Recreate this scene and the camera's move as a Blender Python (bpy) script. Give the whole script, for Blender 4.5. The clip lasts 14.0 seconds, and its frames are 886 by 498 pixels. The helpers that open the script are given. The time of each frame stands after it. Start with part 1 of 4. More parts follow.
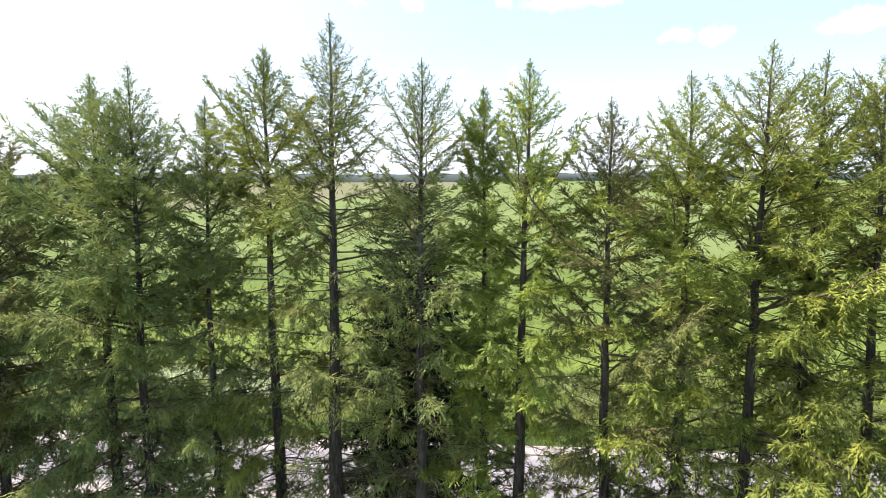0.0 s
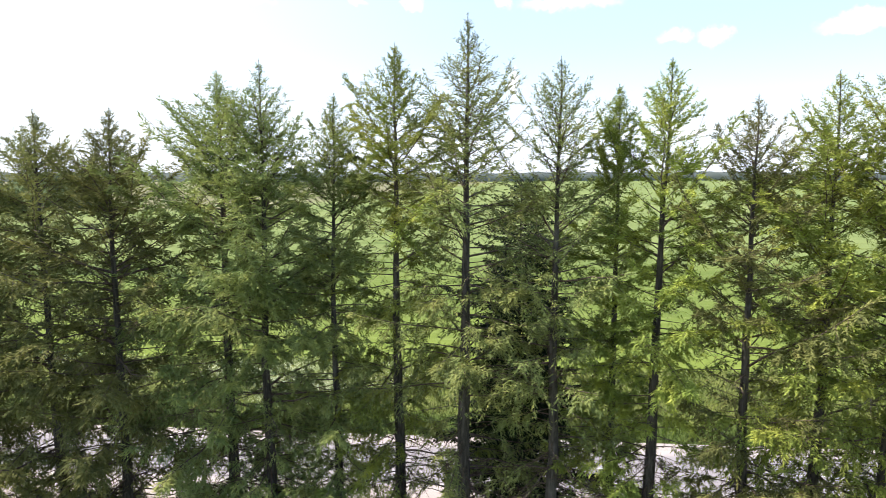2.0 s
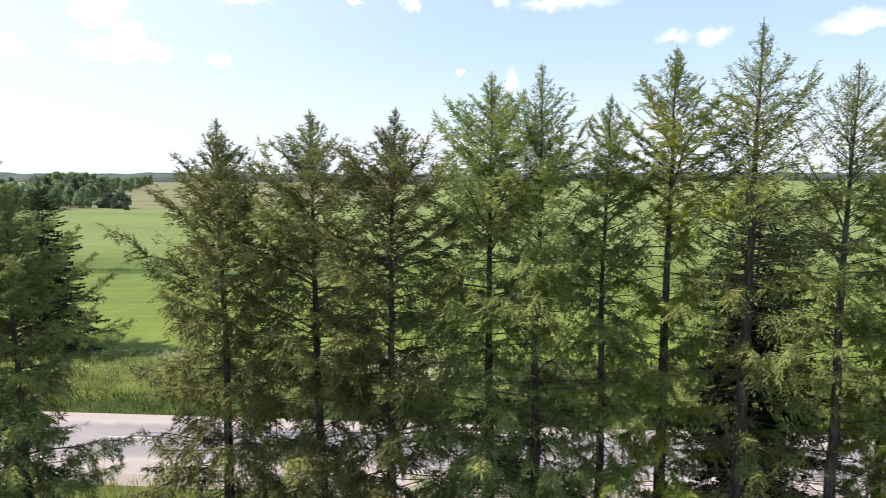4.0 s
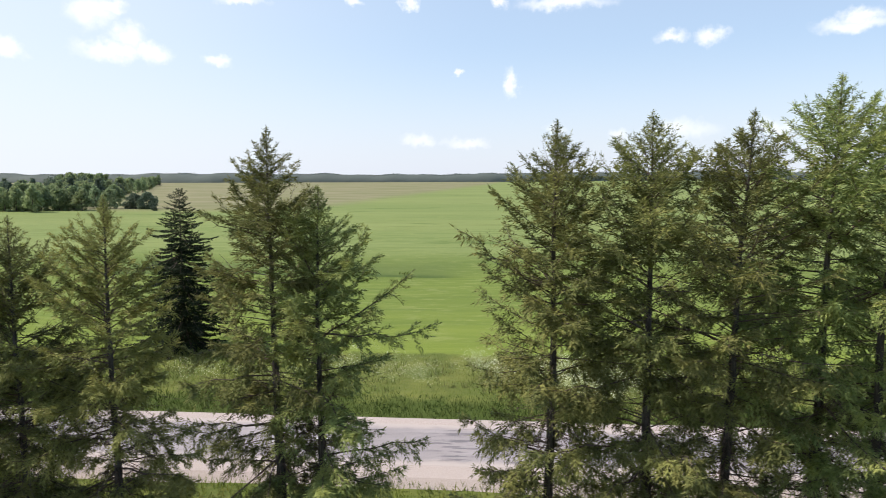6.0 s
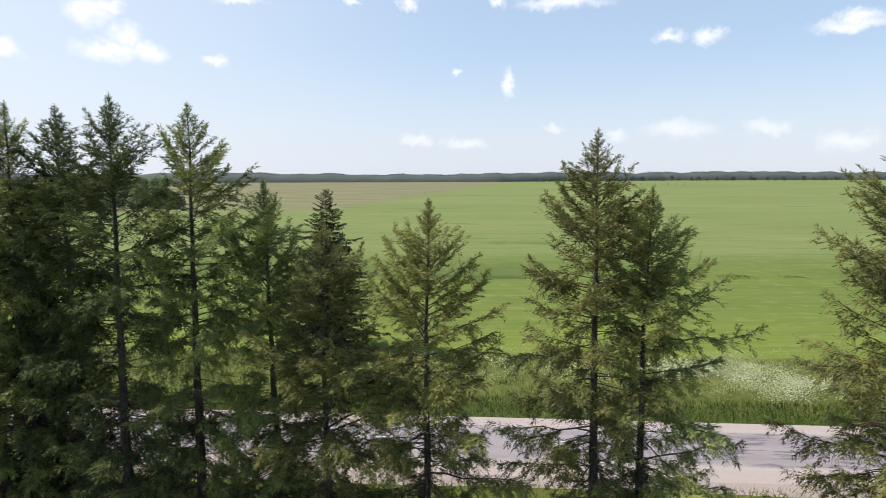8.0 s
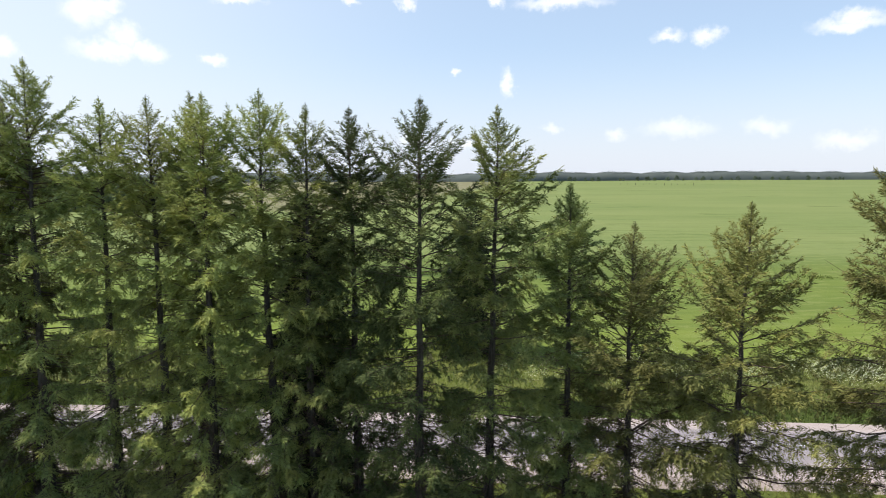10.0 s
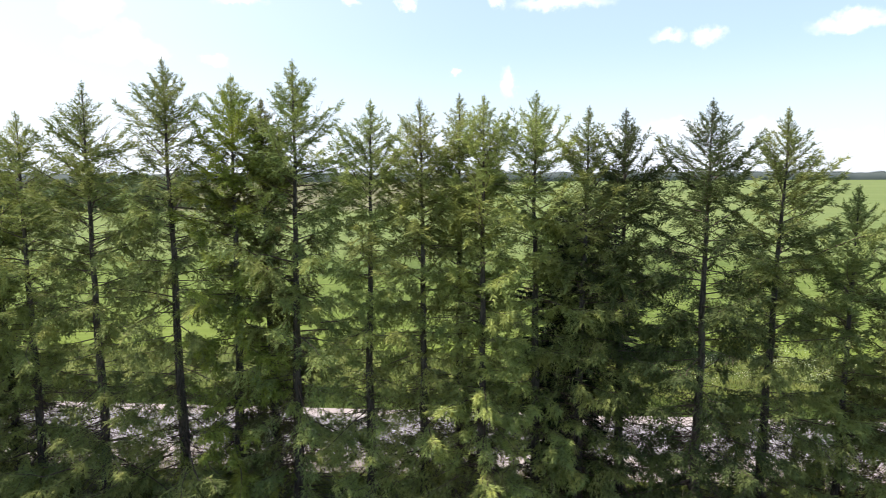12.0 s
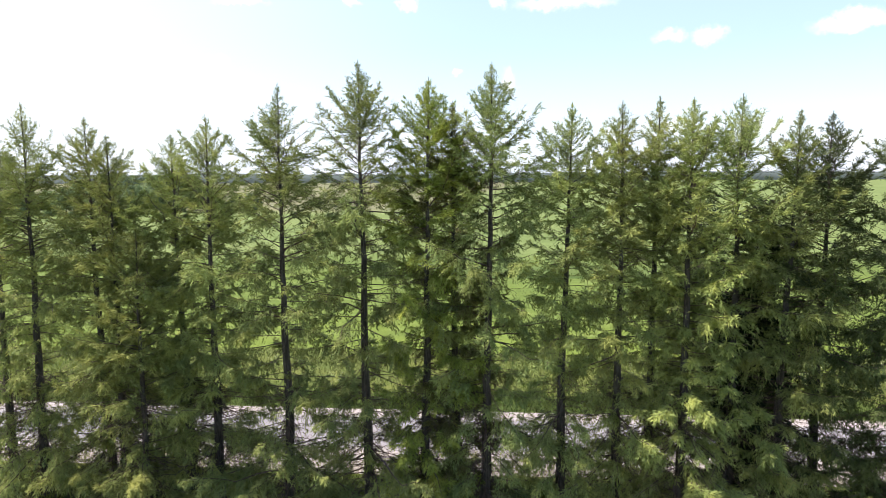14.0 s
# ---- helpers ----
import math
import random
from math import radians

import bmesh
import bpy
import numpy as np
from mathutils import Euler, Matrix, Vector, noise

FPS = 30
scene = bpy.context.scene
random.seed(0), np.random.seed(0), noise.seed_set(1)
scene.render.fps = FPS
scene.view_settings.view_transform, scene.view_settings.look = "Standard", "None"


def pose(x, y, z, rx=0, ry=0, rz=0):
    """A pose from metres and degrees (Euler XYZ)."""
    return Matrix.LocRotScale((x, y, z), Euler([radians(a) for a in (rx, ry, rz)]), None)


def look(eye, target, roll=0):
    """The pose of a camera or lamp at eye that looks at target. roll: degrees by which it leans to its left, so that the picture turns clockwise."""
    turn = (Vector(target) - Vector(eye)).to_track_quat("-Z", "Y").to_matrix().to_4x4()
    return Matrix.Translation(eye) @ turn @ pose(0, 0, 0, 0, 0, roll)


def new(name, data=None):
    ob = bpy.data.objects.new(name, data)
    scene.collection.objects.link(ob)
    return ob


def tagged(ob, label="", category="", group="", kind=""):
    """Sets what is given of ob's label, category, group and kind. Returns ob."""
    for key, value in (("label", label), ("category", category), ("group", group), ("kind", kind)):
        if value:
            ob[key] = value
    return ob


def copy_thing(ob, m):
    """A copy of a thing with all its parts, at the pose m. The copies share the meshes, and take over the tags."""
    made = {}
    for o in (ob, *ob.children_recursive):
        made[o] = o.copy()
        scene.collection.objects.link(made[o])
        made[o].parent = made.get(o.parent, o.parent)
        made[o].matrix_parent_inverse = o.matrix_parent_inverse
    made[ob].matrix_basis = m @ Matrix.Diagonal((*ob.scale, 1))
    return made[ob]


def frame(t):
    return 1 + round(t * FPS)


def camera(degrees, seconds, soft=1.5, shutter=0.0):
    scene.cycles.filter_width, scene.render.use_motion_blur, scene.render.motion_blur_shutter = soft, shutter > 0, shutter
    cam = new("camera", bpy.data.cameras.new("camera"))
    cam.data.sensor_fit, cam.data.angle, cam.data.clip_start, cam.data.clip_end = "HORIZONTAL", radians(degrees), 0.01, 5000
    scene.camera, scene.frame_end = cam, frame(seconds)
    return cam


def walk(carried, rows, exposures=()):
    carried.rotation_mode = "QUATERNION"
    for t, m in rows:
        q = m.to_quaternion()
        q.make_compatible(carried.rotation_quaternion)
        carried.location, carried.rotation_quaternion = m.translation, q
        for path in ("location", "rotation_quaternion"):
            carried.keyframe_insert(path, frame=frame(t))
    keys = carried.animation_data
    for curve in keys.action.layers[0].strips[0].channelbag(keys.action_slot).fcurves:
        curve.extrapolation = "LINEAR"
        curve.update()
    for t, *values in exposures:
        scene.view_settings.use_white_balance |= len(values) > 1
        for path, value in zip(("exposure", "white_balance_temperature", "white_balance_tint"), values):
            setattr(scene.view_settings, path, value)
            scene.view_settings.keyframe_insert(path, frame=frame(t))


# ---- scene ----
cam = camera(70.0, 14.0, soft=0.9, shutter=0.25)
EXPOSURES = [(0, 1.05), (2.2, 0.98), (4.3, 0.56), (5.0, 0.49), (5.8, 0.42), (6.5, 0.35), (8.2, 0.30), (10.3, 0.45), (12, 0.72), (14, 0.87)]
PATH = [
    (0, (-3.104, 0.9, 15.03), (-3.118, 2.885, 14.791), -0.0),
    (0.5, (-3.507, 0.868, 15.015), (-3.52, 2.853, 14.776), 0.0),
    (1, (-4.31, 0.774, 14.983), (-4.323, 2.759, 14.744), 0.0),
    (1.5, (-5.476, 0.651, 14.969), (-5.488, 2.637, 14.73), 0.0),
    (2, (-6.965, 0.514, 14.948), (-6.977, 2.5, 14.708), 0.1),
    (2.2, (-7.692, 0.439, 14.944), (-7.699, 2.425, 14.703), 0.1),
    (4.3, (-17.459, -0.495, 14.808), (-17.465, 1.49, 14.569), 0.1),
    (4.5, (-18.586, -0.525, 14.803), (-18.592, 1.46, 14.564), 0.1),
    (5, (-21.466, -0.548, 14.826), (-21.471, 1.437, 14.587), 0.0),
    (5.5, (-24.418, -0.488, 14.844), (-24.421, 1.497, 14.605), 0.0),
    (6, (-27.46, -0.381, 14.85), (-27.463, 1.605, 14.611), -0.0),
    (6.5, (-30.527, -0.442, 14.862), (-30.528, 1.544, 14.622), 0.0),
    (7, (-33.63, -0.353, 14.903), (-33.63, 1.632, 14.663), 0.0),
    (7.5, (-36.753, -0.306, 14.925), (-36.751, 1.679, 14.685), 0.0),
    (8, (-39.865, -0.205, 14.931), (-39.862, 1.78, 14.692), -0.0),
    (8.2, (-41.092, -0.163, 14.934), (-41.09, 1.822, 14.694), 0.0),
    (10.3, (-53.72, 0.01, 15.083), (-53.713, 1.995, 14.843), 0.0),
    (10.5, (-54.863, 0.023, 15.088), (-54.858, 2.008, 14.849), -0.0),
    (11, (-57.717, 0.029, 15.118), (-57.712, 2.014, 14.879), -0.0),
    (11.5, (-60.516, 0.057, 15.143), (-60.51, 2.043, 14.904), 0.0),
    (12, (-63.25, 0.057, 15.165), (-63.244, 2.043, 14.925), 0.0),
    (12.5, (-65.952, 0.101, 15.187), (-65.947, 2.087, 14.947), 0.0),
    (13, (-68.537, 0.145, 15.219), (-68.533, 2.131, 14.98), -0.0),
    (13.5, (-70.658, 0.154, 15.244), (-70.656, 2.139, 15.005), -0.1),
    (14, (-71.552, 0.17, 15.309), (-71.55, 2.156, 15.07), -0.1),
]
walk(cam, [(t, look(eye, target, roll)) for t, eye, target, roll in PATH], exposures=EXPOSURES)

# ---- sky, sun, exposure ----
SUN_AZIMUTH = 84.0      # degrees from +y towards -x
SUN_HEIGHT = 47.0
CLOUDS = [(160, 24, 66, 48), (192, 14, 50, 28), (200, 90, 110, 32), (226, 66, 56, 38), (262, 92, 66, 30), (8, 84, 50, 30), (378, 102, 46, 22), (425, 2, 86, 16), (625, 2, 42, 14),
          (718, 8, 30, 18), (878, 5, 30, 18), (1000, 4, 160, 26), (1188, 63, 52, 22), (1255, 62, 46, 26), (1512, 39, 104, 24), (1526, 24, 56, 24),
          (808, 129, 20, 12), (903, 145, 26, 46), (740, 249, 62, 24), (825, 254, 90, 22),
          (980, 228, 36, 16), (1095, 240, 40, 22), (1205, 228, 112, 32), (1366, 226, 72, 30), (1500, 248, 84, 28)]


def build_world():
    world = bpy.data.worlds.new("sky")
    scene.world = world
    world.use_nodes = True
    nt = world.node_tree
    nt.nodes.clear()
    out = nt.nodes.new("ShaderNodeOutputWorld")
    bg = nt.nodes.new("ShaderNodeBackground")
    bg.inputs["Strength"].default_value = 0.13
    sky = nt.nodes.new("ShaderNodeTexSky")
    sky.sky_type = "NISHITA"
    sky.sun_disc = False
    sky.sun_elevation = radians(SUN_HEIGHT)
    sky.sun_rotation = radians(-SUN_AZIMUTH)
    sky.altitude = 200
    sky.air_density = 1.0
    sky.dust_density = 0.5
    sky.ozone_density = 2.5
    geo = nt.nodes.new("ShaderNodeTexCoord")
    # ragged edges: the direction is shaken by two noises
    shaken = geo.outputs["Generated"]
    for scale, amount in ((22.0, 0.036), (70.0, 0.024), (190.0, 0.008)):
        noi = nt.nodes.new("ShaderNodeTexNoise")
        noi.inputs["Scale"].default_value = scale
        noi.inputs["Detail"].default_value = 4
        nt.links.new(geo.outputs["Generated"], noi.inputs["Vector"])
        sub = nt.nodes.new("ShaderNodeVectorMath")
        sub.operation = "SUBTRACT"
        sub.inputs[1].default_value = (0.5, 0.5, 0.5)
        nt.links.new(noi.outputs["Color"], sub.inputs[0])
        mul = nt.nodes.new("ShaderNodeVectorMath")
        mul.operation = "MULTIPLY_ADD"
        mul.inputs[1].default_value = (amount, amount, amount * 0.8)
        nt.links.new(sub.outputs[0], mul.inputs[0])
        nt.links.new(shaken, mul.inputs[2])
        shaken = mul.outputs[0]
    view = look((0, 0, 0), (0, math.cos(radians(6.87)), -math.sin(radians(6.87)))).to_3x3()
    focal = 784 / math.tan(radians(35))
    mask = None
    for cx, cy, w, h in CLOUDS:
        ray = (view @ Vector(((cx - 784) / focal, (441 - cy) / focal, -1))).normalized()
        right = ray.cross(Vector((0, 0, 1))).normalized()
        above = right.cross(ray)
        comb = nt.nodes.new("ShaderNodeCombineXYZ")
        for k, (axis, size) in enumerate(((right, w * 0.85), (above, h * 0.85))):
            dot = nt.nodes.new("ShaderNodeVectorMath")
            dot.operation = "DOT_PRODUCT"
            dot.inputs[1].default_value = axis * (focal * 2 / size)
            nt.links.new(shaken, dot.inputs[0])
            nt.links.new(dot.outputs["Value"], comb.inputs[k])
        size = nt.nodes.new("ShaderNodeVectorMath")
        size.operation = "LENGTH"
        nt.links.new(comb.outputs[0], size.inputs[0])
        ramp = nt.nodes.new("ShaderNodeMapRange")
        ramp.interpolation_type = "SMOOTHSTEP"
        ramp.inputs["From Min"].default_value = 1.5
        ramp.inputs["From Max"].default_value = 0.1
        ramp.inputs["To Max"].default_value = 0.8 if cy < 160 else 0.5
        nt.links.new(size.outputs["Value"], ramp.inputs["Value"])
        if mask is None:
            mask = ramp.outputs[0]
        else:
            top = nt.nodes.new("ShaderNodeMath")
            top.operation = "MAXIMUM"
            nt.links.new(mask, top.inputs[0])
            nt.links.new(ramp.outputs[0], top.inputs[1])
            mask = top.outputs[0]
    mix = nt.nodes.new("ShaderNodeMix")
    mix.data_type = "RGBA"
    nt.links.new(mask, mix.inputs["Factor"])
    # a thin even veil of high haze lies over the blue
    veil = nt.nodes.new("ShaderNodeMix")
    veil.data_type = "RGBA"
    side = nt.nodes.new("ShaderNodeSeparateXYZ")
    nt.links.new(geo.outputs["Generated"], side.inputs[0])
    glare = nt.nodes.new("ShaderNodeMapRange")        # thicker on the sun's side
    glare.inputs["From Min"].default_value = -0.6
    glare.inputs["From Max"].default_value = 0.6
    glare.inputs["To Min"].default_value = 0.64
    glare.inputs["To Max"].default_value = 0.48
    nt.links.new(side.outputs[0], glare.inputs["Value"])
    # the veil thins out towards a deep clear zenith
    thin = nt.nodes.new("ShaderNodeMapRange")
    thin.interpolation_type = "SMOOTHSTEP"
    thin.inputs["From Min"].default_value = 0.26
    thin.inputs["From Max"].default_value = 0.5
    thin.inputs["To Min"].default_value = 1.0
    thin.inputs["To Max"].default_value = 0.0
    nt.links.new(side.outputs[2], thin.inputs["Value"])
    shade = nt.nodes.new("ShaderNodeMath")
    shade.operation = "MULTIPLY"
    nt.links.new(glare.outputs[0], shade.inputs[0])
    nt.links.new(thin.outputs[0], shade.inputs[1])
    nt.links.new(shade.outputs[0], veil.inputs["Factor"])
    nt.links.new(sky.outputs[0], veil.inputs["A"])
    veil.inputs["B"].default_value = (3.95, 4.8, 5.95, 1)
    # paler towards the horizon
    split = nt.nodes.new("ShaderNodeSeparateXYZ")
    nt.links.new(geo.outputs["Generated"], split.inputs[0])
    low = nt.nodes.new("ShaderNodeMapRange")
    low.interpolation_type = "SMOOTHSTEP"
    low.inputs["From Min"].default_value = 0.20
    low.inputs["From Max"].default_value = -0.02
    low.inputs["To Max"].default_value = 0.78
    nt.links.new(split.outputs[2], low.inputs["Value"])
    haze = nt.nodes.new("ShaderNodeMix")
    haze.data_type = "RGBA"
    nt.links.new(low.outputs[0], haze.inputs["Factor"])
    nt.links.new(veil.outputs["Result"], haze.inputs["A"])
    haze.inputs["B"].default_value = (4.8, 5.07, 5.75, 1)
    # the bright side of the sky, towards the sun
    glow = nt.nodes.new("ShaderNodeMapRange")
    glow.interpolation_type = "SMOOTHSTEP"
    glow.inputs["From Min"].default_value = 0.1
    glow.inputs["From Max"].default_value = -0.75
    glow.inputs["To Max"].default_value = 0.6
    nt.links.new(side.outputs[0], glow.inputs["Value"])
    sunny = nt.nodes.new("ShaderNodeMix")
    sunny.data_type = "RGBA"
    nt.links.new(glow.outputs[0], sunny.inputs["Factor"])
    nt.links.new(haze.outputs["Result"], sunny.inputs["A"])
    sunny.inputs["B"].default_value = (5.5, 5.8, 6.2, 1)
    nt.links.new(sunny.outputs["Result"], mix.inputs["A"])
    mix.inputs["B"].default_value = (7.0, 7.0, 7.1, 1)
    nt.links.new(mix.outputs["Result"], bg.inputs["Color"])
    nt.links.new(bg.outputs[0], out.inputs["Surface"])


build_world()
sun = new("sun", bpy.data.lights.new("sun", "SUN"))
sun.data.energy, sun.data.angle, sun.data.color = 5.0, radians(0.55), (1.0, 0.93, 0.83)
TO_SUN = Vector((-math.sin(radians(SUN_AZIMUTH)) * math.cos(radians(SUN_HEIGHT)),
                 math.cos(radians(SUN_AZIMUTH)) * math.cos(radians(SUN_HEIGHT)), math.sin(radians(SUN_HEIGHT))))
sun.matrix_world = look(TO_SUN * 60, (0, 0, 0))


# ---- materials ----
class Nodes:
    """A short hand for node materials."""

    def __init__(self, name):
        self.mat = bpy.data.materials.new(name)
        self.mat.use_nodes = True
        self.nt = self.mat.node_tree
        self.nt.nodes.clear()
        self.out = self.nt.nodes.new("ShaderNodeOutputMaterial")

    def put(self, socket, value):
        if isinstance(value, bpy.types.NodeSocket):
            self.nt.links.new(value, socket)
        elif value is not None:
            socket.default_value = value

    def node(self, kind, **ins):
        n = self.nt.nodes.new("ShaderNode" + kind)
        for key, value in ins.items():
            self.put(n.inputs[key.replace("_", " ")], value)
        return n

    def math(self, op, a, b=None, c=None):
        n = self.nt.nodes.new("ShaderNodeMath")
        n.operation = op
        for k, value in enumerate((a, b, c)):
            self.put(n.inputs[k], value)
        return n.outputs[0]

    def step(self, value, low, high, to_low=0.0, to_high=1.0):
        n = self.nt.nodes.new("ShaderNodeMapRange")
        n.interpolation_type = "SMOOTHSTEP"
        for k, v in enumerate((value, low, high, to_low, to_high)):
            self.put(n.inputs[k], v)
        return n.outputs[0]

    def mix(self, factor, a, b):
        n = self.nt.nodes.new("ShaderNodeMix")
        n.data_type = "RGBA"
        for key, value in (("Factor", factor), ("A", a), ("B", b)):
            if isinstance(value, tuple) and len(value) == 3:
                value = (*value, 1)
            self.put(n.inputs[key], value)
        return n.outputs["Result"]

    def noise(self, vector, scale, detail=3.0, rough=0.55):
        return self.node("TexNoise", Vector=vector, Scale=scale, Detail=detail, Roughness=rough).outputs["Fac"]

    def position(self):
        return self.node("NewGeometry").outputs["Position"]

    def stretched(self, vector, x, y, z):
        n = self.nt.nodes.new("ShaderNodeVectorMath")
        n.operation = "MULTIPLY"
        self.put(n.inputs[0], vector)
        n.inputs[1].default_value = (x, y, z)
        return n.outputs[0]

    def surface(self, colour, rough=0.8, height=None, strength=0.3, distance=0.02, specular=0.3):
        b = self.node("BsdfPrincipled", Base_Color=colour, Roughness=rough)
        b.inputs["Specular IOR Level"].default_value = specular
        if height is not None:
            bump = self.node("Bump", Strength=strength, Distance=distance, Height=height)
            self.nt.links.new(bump.outputs[0], b.inputs["Normal"])
        self.nt.links.new(b.outputs[0], self.out.inputs["Surface"])
        return self.mat


def leaf_material(name, dark, light, tip, through_share=0.24, patch=0.9):
    """Needles and leaves: light passes through, each blade and each limb has its own green."""
    m = Nodes(name)
    geo = m.node("NewGeometry")
    each = geo.outputs["Random Per Island"]
    col = m.mix(each, dark, light)
    big = m.noise(geo.outputs["Position"], patch, 2.0)
    col = m.mix(m.step(big, 0.42, 0.68), col, tip)
    own = m.node("ObjectInfo").outputs["Random"]
    hsv = m.node("HueSaturation", Color=col, Hue=m.math("MULTIPLY_ADD", own, 0.018, 0.496),
                 Saturation=1.0, Value=m.math("MULTIPLY_ADD", own, 0.3, 0.85))
    col = hsv.outputs[0]
    d = m.node("BsdfPrincipled", Base_Color=col, Roughness=0.65)
    d.inputs["Specular IOR Level"].default_value = 0.08
    t = m.node("BsdfTranslucent", Color=col)
    mix = m.node("MixShader", Fac=through_share)
    m.nt.links.new(d.outputs[0], mix.inputs[1])
    m.nt.links.new(t.outputs[0], mix.inputs[2])
    m.nt.links.new(mix.outputs[0], m.out.inputs["Surface"])
    return m.mat


def bark_material(name, dark, light):
    m = Nodes(name)
    p = m.position()
    long = m.noise(m.stretched(p, 14, 14, 2.2), 1.0, 5.0, 0.65)
    blot = m.noise(p, 0.9, 3.0)
    col = m.mix(m.step(long, 0.35, 0.7), dark, light)
    col = m.mix(m.step(blot, 0.55, 0.75, 0, 0.6), col, (0.15, 0.145, 0.13))
    return m.surface(col, 0.9, long, 0.7, 0.03)


LARCH = {
    "green": leaf_material("larch_needles", (0.150, 0.186, 0.068), (0.260, 0.300, 0.104), (0.340, 0.354, 0.114)),
    "fresh": leaf_material("larch_needles_fresh", (0.186, 0.220, 0.076), (0.320, 0.356, 0.118), (0.405, 0.414, 0.126)),
    "lush": leaf_material("larch_needles_lush", (0.168, 0.208, 0.050), (0.296, 0.346, 0.076), (0.386, 0.402, 0.082)),
    # needle green darkened to carry the shade on these larches' side away from the sun
    "deep": leaf_material("larch_needles_shaded", (0.064, 0.088, 0.036), (0.118, 0.150, 0.058), (0.156, 0.184, 0.064)),
    "olive": leaf_material("larch_needles_olive", (0.116, 0.126, 0.047), (0.198, 0.204, 0.074), (0.236, 0.228, 0.078)),
    "rusty": leaf_material("larch_needles_rusty", (0.172, 0.178, 0.062), (0.284, 0.286, 0.096), (0.314, 0.294, 0.100)),
}
SPRUCE = leaf_material("spruce_needles", (0.014, 0.022, 0.012), (0.028, 0.040, 0.018), (0.026, 0.035, 0.018), 0.12)
BARK = bark_material("larch_bark", (0.034, 0.029, 0.026), (0.105, 0.092, 0.082))
TWIG = bark_material("larch_twig", (0.070, 0.046, 0.038), (0.150, 0.108, 0.092))
# wood edge greens, lifted pale to hold the air's haze in their colour
HAZED_LEAVES = [leaf_material("woodland_leaves_hazed", (0.165, 0.215, 0.112), (0.285, 0.345, 0.172), (0.310, 0.355, 0.182), 0.45, 0.12),
          leaf_material("willow_leaves_hazed", (0.178, 0.237, 0.136), (0.295, 0.364, 0.195), (0.312, 0.372, 0.205), 0.45, 0.12),
          leaf_material("conifer_leaves_hazed", (0.080, 0.112, 0.082), (0.142, 0.180, 0.121), (0.148, 0.182, 0.125), 0.35, 0.12)]
# grey mixed into the leaf colour stands for the haze before the horizon
FAR_HAZED_LEAVES = leaf_material("far_wood_leaves_hazed", (0.118, 0.144, 0.136), (0.145, 0.168, 0.152), (0.135, 0.158, 0.142), 0.3, 0.02)

SLOPE = 0.07        # the road drifts towards the camera's side by this much a metre


def along(m):
    """How far a place lies beyond the tree row, square to the road, and along it."""
    xyz = m.node("SeparateXYZ", Vector=m.position())
    v = m.math("MULTIPLY_ADD", xyz.outputs[0], SLOPE, m.math("ADD", xyz.outputs[1], 30 * SLOPE))
    return xyz.outputs[0], xyz.outputs[1], v


